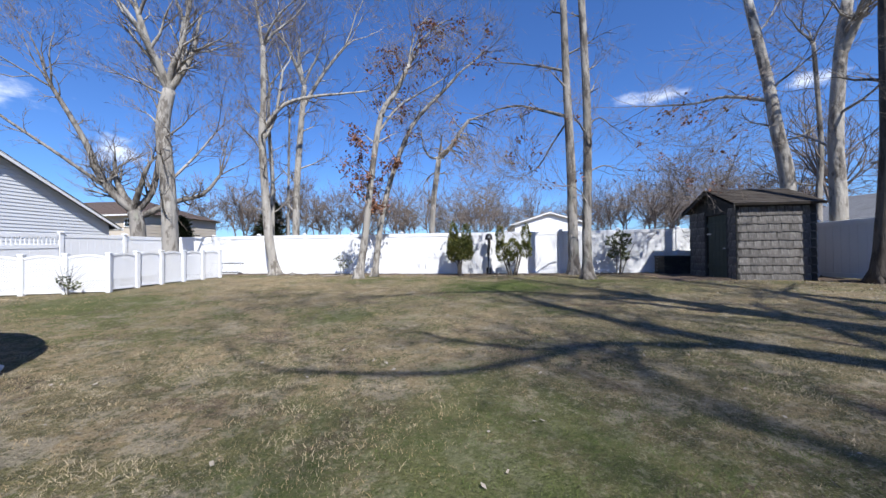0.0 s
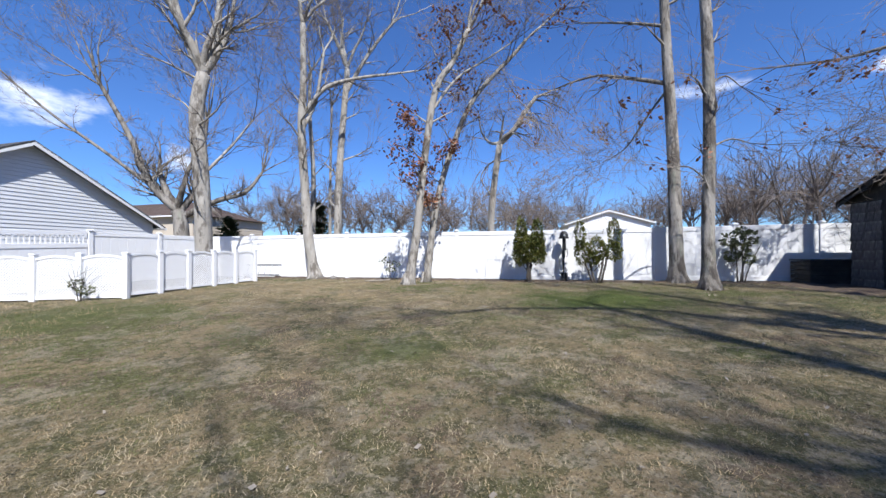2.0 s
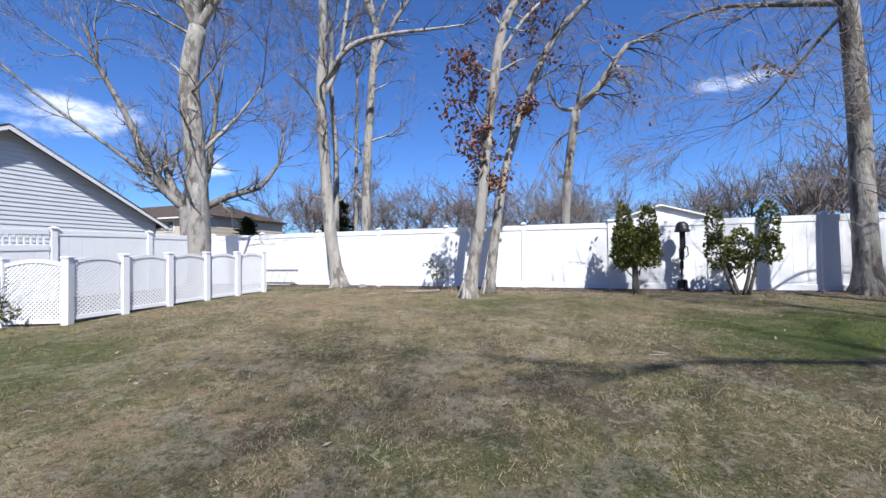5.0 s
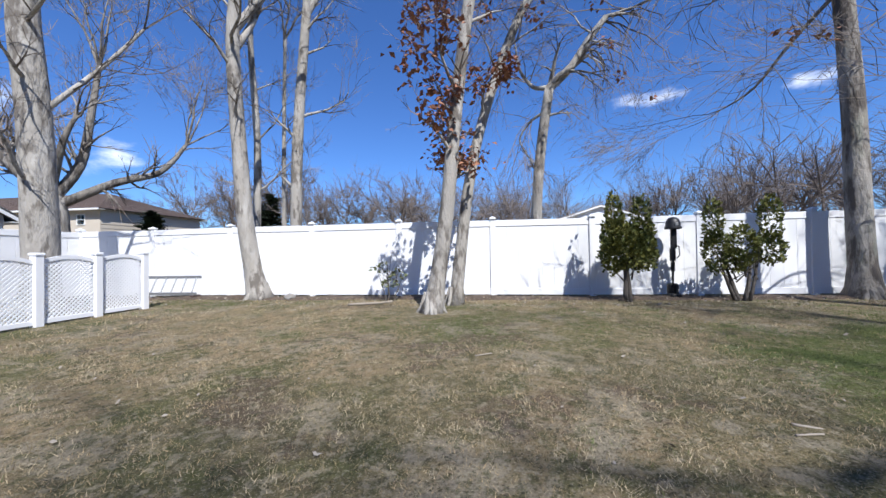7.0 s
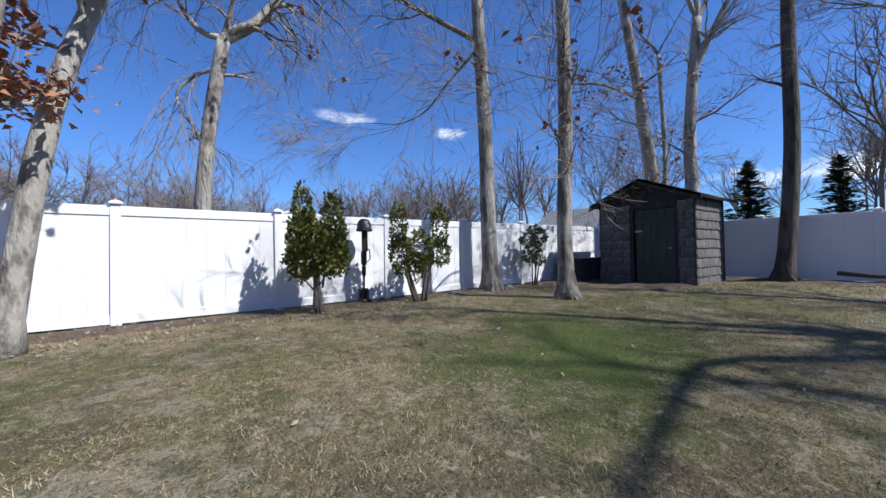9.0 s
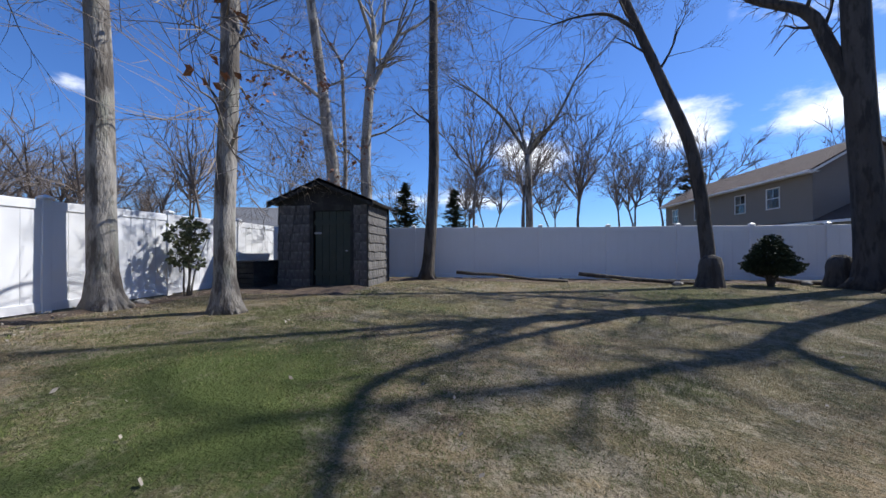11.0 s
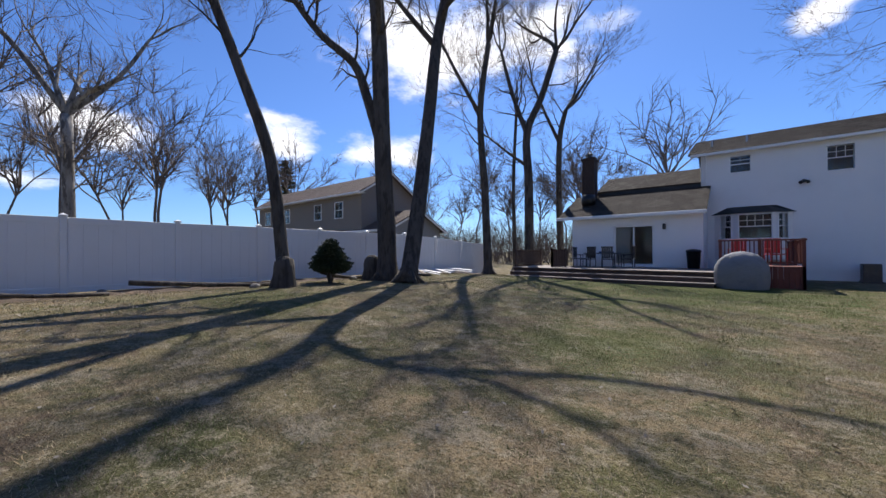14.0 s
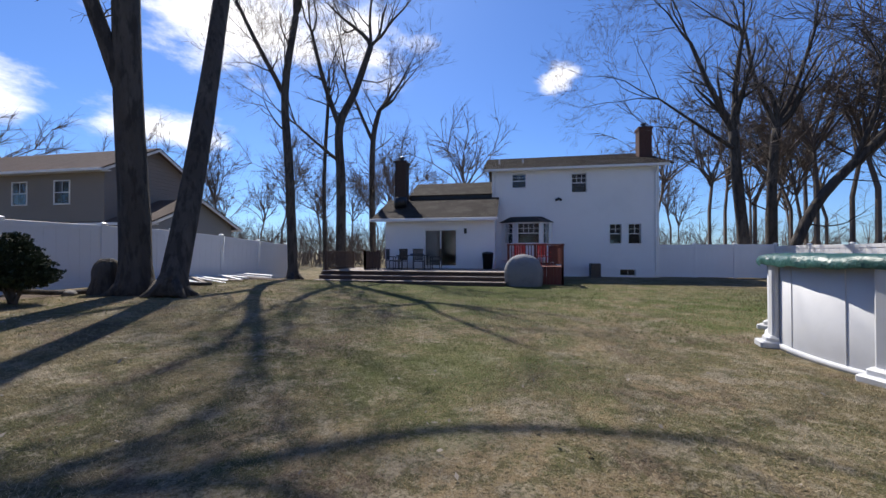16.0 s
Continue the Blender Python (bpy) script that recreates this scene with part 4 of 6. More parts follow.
def gable_house(name, label, at, L, D, ze, zr, siding, roof, windows=(), ov=.4, lap=.16, group="", hip=0.0):
    """A plain house: ridge along local x, wall of windows on local -y."""
    root = thing(name, at, label, "house", group)
    body = Mesh()
    t = .2
    holes = [(x, z, x + w, z + h) for x, z, w, h in windows]
    body = wall_with_holes(0, L, -.3, ze, 0, t, holes)
    body.box((0, D - t, -.3), (L, D, ze)).box((0, t, -.3), (t, D - t, ze)).box((L - t, t, -.3), (L, D - t, ze))
    for x in (0, L - t):
        if not hip:
            body.prism([(x, 0, ze), (x, D, ze), (x, D / 2, zr)], (t, 0, 0))
    parts = [(body, "wall", siding)]
    for x, sd in ((0, -1), (L, 1)):
        lp = Mesh()
        z = .1
        while z < (ze if hip else zr) - .1:
            zt = z + lap
            k0 = 0 if z < ze else (z - ze) / (zr - ze) * D / 2
            k1 = 0 if zt < ze else (zt - ze) / (zr - ze) * D / 2
            k = len(lp.v)
            lp.v += [(x + sd * .028, k0, z), (x + sd * .028, D - k0, z), (x + sd * .003, D - k1, zt), (x + sd * .003, k1, zt), (x, k0, z), (x, D - k0, z)]
            lp.f += [(k, k + 1, k + 2, k + 3), (k, k + 1, k + 5, k + 4)]
            z = zt
        parts.append((lp, "siding", siding))
    sl = (zr - ze) / (D / 2)
    tr = Mesh()
    for x in (() if hip else (-ov, L + ov - .03)):
        for y0, s in ((-ov, 1), (D + ov, -1)):
            tr.prism([(x, y0, ze - ov * sl - .12), (x, D / 2, zr - .12), (x, D / 2, zr + .06), (x, y0, ze - ov * sl + .06)], (.03, 0, 0))
    tr.block((-ov, -ov - .1, ze - ov * sl - .06), (L + ov, -ov, ze - ov * sl + .06), .01)
    tr.block((-ov, D + ov, ze - ov * sl - .06), (L + ov, D + ov + .1, ze - ov * sl + .06), .01)
    tr.box((-ov, -ov, ze - ov * sl - .03), (L + ov, 0, ze - ov * sl)).box((-ov, D, ze - ov * sl - .03), (L + ov, D + ov, ze - ov * sl))
    parts.append((tr, "trim", WHITE))
    for me, nm, ma in parts:
        for bit in (me.islands() if nm == "trim" else [me]):
            o = bit.make(nm, ma)
            o.parent = root
    r = shingle_slope(root, (-ov, -ov, ze - ov * sl + .08), (L + ov, -ov, ze - ov * sl + .08), (L + ov - hip, D / 2, zr + .08), (-ov + hip, D / 2, zr + .08), roof)
    r2 = shingle_slope(root, (L + ov, D + ov, ze - ov * sl + .08), (-ov, D + ov, ze - ov * sl + .08), (-ov + hip, D / 2, zr + .08), (L + ov - hip, D / 2, zr + .08), roof)
    hips = []
    if hip:
        for x, s in ((-ov, 1), (L + ov, -1)):
            e = [(x, D + ov, ze - ov * sl + .08), (x, -ov, ze - ov * sl + .08)]
            if s < 0:
                e.reverse()
            hips.append(shingle_slope(root, *e, (x + s * hip, D / 2, zr + .08), (x + s * hip, D / 2 + .01 * s, zr + .08), roof))
    for o in (r, r2, *hips):
        o.matrix_parent_inverse = Matrix.Identity(4)
    for x, z, w, h in windows:
        f = window(root, pose(x, 0, z), w, h, rows=2, cols=2)
    for o in root.children:
        o.matrix_parent_inverse = Matrix.Identity(4)
    return root


# neighbours: pale grey gable to the west, cream and white houses beyond the back fence, taupe house to the east
gable_house("house", "pale grey sided house gable beyond the white fence", pose(-18.5, 6.9, 0) @ pose(0, 0, 0, 0, 0, 180) @ pose(0, -10.2, 0), 14, 10.2, 3.05, 6.0, SIDING_GREY, ROOF_GREY)
gable_house("house", "cream two-storey house with brown roof and dark windows", pose(-53.5, 29, 0), 24.5, 9, 5.2, 7.0, SIDING_CREAM, ROOF_BROWN,
            windows=[(11.0, 3.5, 1.9, 1.5), (15, 4.0, 1.1, .9), (19.3, 3.9, 1.0, .9), (22.6, 4.0, .6, .7)], lap=.3, hip=5.0)
gable_house("house", "white house gable above the back fence", pose(14.2, 45, 0) @ pose(0, 0, 0, 0, 0, 90), 12, 8.4, 4.75, 6.05, SIDING, ROOF_TAN, lap=.3)
gable_house("house", "taupe two-storey house with white trim beyond the fence", pose(36, -8.4, 0) @ pose(0, 0, 0, 0, 0, 180), 15, 4.9, 5.55, 7.0, SIDING_TAN, ROOF_BROWN,
            windows=[(1.2, 3.8, .9, 1.1), (4.6, 3.8, .9, 1.1), (9.3, 3.8, .9, 1.1), (12.0, 3.8, .9, 1.1)], lap=.2)
gable_house("house", "slate grey low gable wing of the neighbouring house", pose(25, -8.7, 0) @ pose(0, 0, 0, 0, 0, 180), 6.4, 5.0, 2.95, 4.2, SIDING_GREY_DARK, ROOF_BROWN, lap=.2)
gable_house("house", "low grey-roofed house behind the garden shed", pose(24, 27, 0) @ pose(0, 0, 0, 0, 0, -75), 9, 8, 3.2, 4.9, SIDING_GREY, ROOF_GREY, lap=.3)


def pool():
    cx, cy, R, h = -4.80, 0.36, 2.82, 1.24
    z = 0.02
    root = thing("swimming_pool", pose(cx, cy, z), "round above-ground pool with white wall and green winter cover", "pool")
    n = 96
    w = Mesh()
    prof = [(R - .02, -.1), (R, 0), (R, h), (R - .04, h)]
    w.lathe(prof, n)
    w.make("wall", POOL_WALL, smooth=True).parent = root
    rail = Mesh().lathe([(R - .09, h), (R + .08, h), (R + .10, h + .03), (R + .06, h + .06), (R - .09, h + .06), (R - .09, h)], n)
    rail.make("top_rail", POOL_WALL, smooth=True).parent = root
    ft = Mesh().lathe([(R, -.02), (R + .04, -.02), (R + .04, .05), (R, .06)], n)
    ft.make("bottom_rail", POOL_WALL, smooth=True).parent = root
    up = Mesh()
    up.block((R - .01, -.09, 0), (R + .085, .09, h), .03)
    up.block((R - .01, -.15, -.02), (R + .24, .15, .07), .02)
    up.block((R - .01, -.12, .07), (R + .16, .12, .15), .03)
    up.block((R - .08, -.12, h), (R + .13, .12, h + .085), .03)
    me = up.data("upright", POOL_WALL)
    k = 11
    for i in range(k):
        o = new("upright", me)
        o.parent = root
        o.matrix_basis = pose(0, 0, 0, 0, 0, -15.0 + 360 / k * i)
    seam = Mesh()
    for i in range(k * 2):
        a = radians(-15.0 + 360 / k / 2 * (i + .5))
        seam.tube([(math.cos(a) * (R + .003), math.sin(a) * (R + .003), .05), (math.cos(a) * (R + .003), math.sin(a) * (R + .003), h)], [.006, .006], 4)
    seam.make("seam", POOL_WALL).parent = root
    # the sagging tarp, its hem hanging over the rail
    rnd = random.Random(12)
    m = Mesh()
    rings = [(0.0, .02), (.3, .02), (.6, .06), (.82, .12), (.95, .125), (1.0, .115), (1.04, .075), (1.05, .01), (1.045, -.05)]
    na = 180
    for q_, dz in rings:
        for j in range(na):
            a = 2 * math.pi * j / na
            fold = noise.noise(Vector((math.cos(a) * 9, math.sin(a) * 9, q_ * 4)))
            edge = sm(.9, 1.04, q_)
            rr = R * q_ * (1 + .012 * fold * edge)
            m.v.append((rr * math.cos(a), rr * math.sin(a), h + dz + .035 * fold * (0.5 + edge) + (.055 * noise.noise(Vector((math.cos(a) * 5, math.sin(a) * 5, 7))) if q_ > 1.05 - 1e-6 else 0)))
    for i in range(len(rings) - 1):
        for j in range(na):
            a, b = i * na + j, i * na + (j + 1) % na
            m.f.append((a, b, b + na, a + na))
    m.make("cover", TARP, smooth=True).parent = root


pool()


# ---- trees ----
def wander(rnd, p, d, L, n, bend, lift):
    pts = [Vector(p)]
    d = Vector(d).normalized()
    for i in range(n):
        d = (d + Vector((rnd.gauss(0, bend), rnd.gauss(0, bend), rnd.gauss(0, bend) + lift))).normalized()
        pts.append(pts[-1] + d * (L / n))
    return pts


def side_dir(rnd, d, spread):
    d = d.normalized()
    o = d.orthogonal().normalized()
    o.rotate(Matrix.Rotation(rnd.uniform(0, 6.283), 3, d))
    return (d * math.cos(spread) + o * math.sin(spread)).normalized()


def grow(thick, thin, rnd, p, d, L, r, level, lift=.05, droop=0.0):
    """A bough with its boughs and twigs; thick and thin gather the tubes."""
    n = max(3, min(9 if level < 2 else 5, int(L / .32)))
    pts = wander(rnd, p, d, L, n, .17 if level else .11, lift - droop * level)
    end = .30 if level < 3 else .5
    rad = [r * (1 - (1 - end) * i / n) for i in range(n + 1)]
    big = r > .03
    if level >= 4 or L < .28:
        side = (pts[-1] - pts[0]).orthogonal().normalized() * max(r, .0045)
        mid = pts[len(pts) // 2]
        k = len(thin.v)
        thin.v += [tuple(pts[0] - side), tuple(pts[0] + side), tuple(mid + side * .7), tuple(mid - side * .7), tuple(pts[-1])]
        thin.f += [(k, k + 1, k + 2, k + 3), (k + 3, k + 2, k + 4)]
        return
    (thick if big else thin).tube(pts, rad, 7 if r > .07 else 5 if big else 3, cap=False)
    kids = (5, 5, 5, 4)[min(level, 3)]
    for k in range(kids):
        s = rnd.uniform(.25, 1.0) if k else 1.0
        i = min(n - 1, int(s * n))
        q = pts[i].lerp(pts[i + 1], s * n - i)
        dd = pts[i + 1] - pts[i]
        grow(thick, thin, rnd, q, side_dir(rnd, dd, rnd.uniform(.35, .95) if k else .2), L * rnd.uniform(.42, .68), max(.0045, rad[i] * rnd.uniform(.42, .62)), level + 1, lift, droop)


def smooth_line(pts, per=4):
    pts = [Vector(p) for p in pts]
    out = []
    for i in range(len(pts) - 1):
        a, b, c, d = pts[max(i - 1, 0)], pts[i], pts[i + 1], pts[min(i + 2, len(pts) - 1)]
        for j in range(per):
            t = j / per
            out.append(.5 * ((2 * b) + (c - a) * t + (2 * a - 5 * b + 4 * c - d) * t * t + (3 * b - a - 3 * c + d) * t ** 3))
    return out + [pts[-1]]


def tree(label, base, trunk, r0, r1, limbs=(), seed=1, bark=BARK, crown=(3, 3.0), sides=(0, .5, 1.6), flare=1.6, leaves=None, group="", droop=0.0, name="tree", twig=TWIG, drop=True):
    """trunk: points from the base (x, y from the base, z in the world); limbs: (points, radius at start, radius at end);
    crown: how many boughs leave each end, and their length; sides: how many along trunk, from which share of it, length."""
    rnd = random.Random(seed)
    z0 = ground_z(*base) - .08
    thick, thin = Mesh(), Mesh()
    ends = []
    tr = [(0, 0, 0)] + [(x, y, z - z0) for x, y, z in trunk if z - z0 > .3]
    line = smooth_line(tr)
    ln = len(line) - 1
    rad = []
    for i, p in enumerate(line):
        s = i / ln
        rr = r0 + (r1 - r0) * s
        if p.z < 1.0:
            rr *= 1 + (flare - 1) * max(0, 1 - p.z / .7) ** 2
        rad.append(rr * (1 + .06 * noise.noise(Vector((p.z * 2.3, seed, 0)))))
    thick.tube(line, rad, 14)
    # root spurs
    for k in range(6):
        a = rnd.uniform(0, 6.283)
        u = Vector((math.cos(a), math.sin(a), 0))
        thick.tube([u * r0 * .6 + Vector((0, 0, .42)), u * r0 * 1.25 + Vector((0, 0, .15)), u * r0 * (2.1) + Vector((0, 0, .02))], [r0 * .42, r0 * .38, r0 * .12], 6)
    ends.append((line[-1], line[-1] - line[-3], r1))
    n_s, s0, L_s = sides
    for k in range(n_s):
        s = s0 + (1 - s0) * (k + rnd.random()) / n_s
        i = min(ln - 1, int(s * ln))
        grow(thick, thin, rnd, line[i], side_dir(rnd, line[i + 1] - line[i], rnd.uniform(.7, 1.25)), L_s * rnd.uniform(.6, 1.3), min(.05, rad[i] * .33), 1, .06, droop)
    for pts, ra, rb in limbs:
        l = smooth_line([(x, y, z - z0) for x, y, z in pts])
        m = len(l) - 1
        rr = [ra + (rb - ra) * i / m for i in range(m + 1)]
        thick.tube(l, rr, 9, cap=False)
        ends.append((l[-1], l[-1] - l[-2], rb))
        for k in range(max(2, int(m * .9))):
            s = rnd.uniform(.25, 1)
            i = min(m - 1, int(s * m))
            grow(thick, thin, rnd, l[i], side_dir(rnd, l[i + 1] - l[i], rnd.uniform(.6, 1.2)), rnd.uniform(.7, 1.7), rr[i] * .38, 2, .03, droop)
    nc, Lc = crown
    for p, d, r in ends:
        for k in range(nc):
            grow(thick, thin, rnd, p, side_dir(rnd, d, rnd.uniform(.15, .65)), Lc * rnd.uniform(.7, 1.2), r * (.8 if k == 0 else .62), 0 if Lc > 2.4 else 1, .05, droop)
    root = thick.make(name, bark, smooth=True, at=pose(base[0], base[1], z0))
    tagged(root, label, "tree", group)
    o = thin.make("twigs", twig)
    o.parent = root
    if leaves:
        count, zlo, zhi, size, spread = leaves
        lf = Mesh()
        bands = {}
        for v in thin.v:
            if zlo < v[2] < zhi:
                bands.setdefault(int(v[2] / .35), []).append(Vector(v))
        bands = list(bands.values())
        # a few boughs carry most of the leaves, in bunches
        hubs = [rnd.choice(rnd.choice(bands)) for k in range(count // 7)] if bands else []
        for k in range(count if hubs else 0):
            p = rnd.choice(hubs) + Vector((rnd.gauss(0, spread), rnd.gauss(0, spread), rnd.gauss(0, spread) - .04))
            a, b = rnd.uniform(0, 6.283), rnd.uniform(-.9, .9)
            u = Vector((math.cos(a), math.sin(a), -.5)).normalized() * size * rnd.uniform(.6, 1.3)
            w = Vector((-math.sin(a) * math.cos(b), math.cos(a) * math.cos(b), math.sin(b))) * size * .36
            c = u.cross(w).normalized() * size * .18
            i = len(lf.v)
            lf.v += [tuple(p), tuple(p + u * .5 + w + c), tuple(p + u), tuple(p + u * .5 - w + c)]
            lf.f += [(i, i + 1, i + 2), (i, i + 2, i + 3)]
        o = lf.make("leaves", OAK_LEAF)
        o.parent = root
        o["label"] = "dry rust-brown oak leaves"
    return root


tree("tall bare grey-barked tree behind the lattice fence", (-9.94, 12.18), [(.04, .05, 1.3), (-.02, -.02, 4.18), (-.12, -.13, 6.4), (.02, .02, 7.9)], .30, .22,
     [([(.02, .02, 7.9), (-.29, -.33, 8.9), (-.6, -.66, 10.5)], .16, .10), ([(.02, .02, 7.9), (.23, .26, 8.95), (.36, .4, 10.8)], .17, .11), ([(.1, .1, 4.4), (.61, .69, 5.45), (1.08, 1.22, 6.56)], .06, .03)],
     seed=11, bark=BARK_PALE, crown=(3, 3.0), sides=(5, .4, 1.5))
tree("multi-stemmed bare grey tree beyond the fence", (-18.0, 18.4), [(0, 0, 2), (-.1, 0, 3.3), (-.3, 0, 3.9)], .42, .34,
     [([(-.3, 0, 3.9), (-1.2, -.9, 5.4), (-1.9, -1.4, 7.8), (-2.9, -2.2, 10.5)], .24, .10), ([(-.3, 0, 3.8), (.5, .4, 5.2), (.75, .6, 7.2), (.9, .8, 9.4)], .22, .09),
      ([(-.2, 0, 3.5), (1.3, 1.1, 4.6), (2.5, 2.0, 5.2), (3.2, 2.6, 6.5)], .2, .08), ([(-.8, -.5, 4.8), (-2.6, -2, 6.8), (-4.6, -3.6, 8.9), (-6, -4.8, 10.8)], .11, .035)],
     seed=12, bark=BARK, crown=(4, 3.2), sides=(0, .5, 1))
tree("pale-barked bare tree in front of the white fence", (-6.75, 14.35), [(-.06, -.04, .4), (-.22, -.14, 2), (-.34, -.21, 4), (-.44, -.28, 6.4), (-.38, -.24, 8), (-.39, -.25, 10.5)], .21, .11,
     [([(-.38, -.22, 6.9), (.31, .2, 8.05), (1.35, .86, 8.63), (2.63, 1.67, 9.05), (3.59, 2.27, 9.37)], .10, .03), ([(-.42, -.27, 6.3), (-.1, .2, 7.6), (.2, .3, 9.6)], .09, .05)],
     seed=13, bark=BARK_PALE, crown=(3, 2.8), sides=(6, .45, 1.4), flare=1.7)
tree("pale-barked bare tree beyond the back fence", (-6.86, 16.25), [(0, 0, 2), (.06, .04, 4.84), (.22, .12, 7.4), (.39, .22, 9.8)], .19, .12,
     [([(.39, .22, 9.8), (0, 0, 10.9), (-.39, -.22, 11.8)], .10, .06), ([(.29, .16, 8.6), (1.21, .67, 10.6), (2.17, 1.2, 12.2)], .10, .06)],
     seed=14, bark=BARK_PALE, crown=(3, 3.0), sides=(6, .35, 1.6))
tree("slender pale tree beyond the back fence", (-8.35, 16.6), [(0, 0, 2), (.05, 0, 5), (-.15, 0, 8), (-.1, 0, 10)], .14, .07, seed=15, bark=BARK_PALE, crown=(3, 2.8), sides=(7, .3, 1.5))
tree("slender pale tree beyond the back fence", (-7.8, 17.2), [(0, 0, 2), (.02, 0, 5), (.1, 0, 8.5)], .09, .05, seed=16, bark=BARK_PALE, crown=(3, 2.4), sides=(6, .3, 1.3))
tree("slim oak keeping brown leaves near the fence", (-2.23, 12.45), [(.01, 0, .3), (.27, .08, 2.1), (.5, .14, 4.26), (.86, .25, 6.58), (1.39, .4, 7.5), (1.9, .55, 8.6)], .145, .075,
     [([(.75, .2, 5.9), (1.5, .5, 7.0), (2.5, .8, 7.7), (3.2, 1.0, 8.2)], .05, .02)],
     seed=17, bark=BARK_PALE, crown=(3, 1.9), sides=(17, .26, 1.0), flare=1.8, leaves=(1500, 2.2, 9.5, .125, .10), group="oaks by the fence")
tree("slim leaning oak keeping brown leaves near the fence", (-1.93, 13.43), [(.02, 0, .36), (.3, .07, 2.66), (.64, .15, 4.16), (1.28, .3, 5.98), (1.85, .43, 6.96), (2.9, .68, 8.1), (3.4, .8, 8.7)], .125, .05,
     seed=18, bark=BARK_PALE, crown=(3, 1.6), sides=(11, .18, .95), flare=1.7, leaves=(620, 1.5, 4.6, .125, .10), group="oaks by the fence")
tree("broken-topped pale dead tree beyond the fence", (.2, 16.0), [(-.18, .02, 2.06), (-.05, .01, 3.96), (.21, -.03, 5.72)], .15, .12,
     [([(.21, -.03, 5.7), (.78, -.09, 6.21), (1.18, -.14, 6.81), (1.62, -.19, 7.35)], .12, .07), ([(.21, -.03, 5.72), (-.2, .02, 5.78), (-.54, .06, 6.29), (-.64, .08, 7.03)], .07, .02),
      ([(0, 0, 5.05), (-.33, .04, 4.82), (-.57, .07, 4.35), (-.18, .02, 3.7)], .04, .015)], seed=19, bark=BARK_PALE, crown=(2, 1.0), sides=(2, .6, .8), droop=.12)
tree("tall bare tree in front of the white fence", (6.03, 14.3), [(.01, -.01, .5), (-.03, .03, 2), (-.05, .05, 4.17), (-.12, .1, 6.4), (-.2, .13, 8.5), (-.28, .1, 11.5)], .215, .13,
     [([(-.15, .12, 6.75), (-.9, .6, 7.2), (-1.5, .9, 7.5), (-2.1, 1.2, 7.75), (-2.9, 1.5, 7.75), (-3.6, 1.7, 7.6)], .075, .025), ([(-.15, .12, 6.6), (-.64, .64, 5.9), (-1.13, 1.1, 5.1), (-1.58, 1.5, 4.8)], .045, .015),
      ([(-.2, .1, 8.6), (-1.3, .3, 9.0), (-2.7, .6, 9.4)], .06, .02)], seed=20, bark=BARK, crown=(3, 2.8), sides=(3, .65, 1.4), flare=1.9, group="pair of tall trees", droop=.03)
tree("tall bare tree with a few brown leaves on lawn", (5.98, 12.06), [(0, 0, .4), (-.02, .02, 1.83), (.02, -.03, 4.07), (.02, -.02, 6.6), (-.1, 0, 9.9)], .165, .115,
     [([(.05, 0, 4.0), (.6, .2, 4.25), (1.1, .35, 4.15)], .03, .012), ([(-.05, 0, 3.2), (-.5, -.2, 3.5), (-.9, -.3, 3.5)], .025, .01), ([(.05, 0, 5.6), (.5, .2, 5.9), (.9, .4, 5.7)], .03, .012)],
     seed=21, bark=BARK, crown=(3, 2.6), sides=(7, .35, .8), flare=2.0, leaves=(360, 2.8, 6.0, .13, .09), group="pair of tall trees")
tree("tall bare pale tree behind the shed", (13.0, 13.3), [(0, -.02, 3.5), (-.2, .15, 5.5), (-.38, .32, 7.5), (-.8, .6, 10.6)], .25, .14,
     [([(-.3, .22, 6.6), (-1.3, 1.0, 7.14), (-2.2, 1.6, 7.17), (-3.4, 2.5, 7.5)], .07, .025)], seed=22, bark=BARK_PALE, crown=(3, 3.0), sides=(4, .4, 1.8))
tree("tall forked pale tree behind the shed", (13.75, 12.35), [(0, 0, 3), (0, .05, 5.0), (.05, -.1, 7.5), (.2, -.2, 9.2)], .24, .14,
     [([(.05, -.12, 7.4), (.2, -.5, 8.3), (.4, -1.1, 9.6)], .12, .08)], seed=23, bark=BARK_PALE, crown=(3, 3.0), sides=(5, .4, 1.9))
tree("slim bare tree behind the shed", (13.95, 13.3), [(0, 0, 3), (.1, 0, 5), (0, .1, 8.5)], .11, .06, seed=24, bark=BARK, crown=(3, 2.6), sides=(7, .3, 1.8))
# east and south trees: most get the bark darkened for their shaded side
tree("shaded bare tree beside the shed on lawn", (12.62, 9.92), [(0, 0, .6), (.03, -.16, 2.4), (.05, -.24, 4.4), (.05, -.22, 6.7), (.05, -.24, 9), (0, -.2, 11)], .20, .13, seed=25, bark=BARK_SHADE_DARK, crown=(3, 2.8), sides=(4, .5, 1.2), flare=1.7)
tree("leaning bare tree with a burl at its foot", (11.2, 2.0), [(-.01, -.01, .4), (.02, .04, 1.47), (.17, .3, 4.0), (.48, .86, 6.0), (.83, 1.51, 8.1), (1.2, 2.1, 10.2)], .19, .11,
     [([(.8, 1.4, 7.8), (.6, 2.3, 8.3), (.4, 3.2, 8.2), (.2, 4.0, 7.9)], .06, .02)], seed=26, bark=BARK_SHADE_DARK, crown=(3, 3.0), sides=(4, .6, 1.8), flare=2.1)
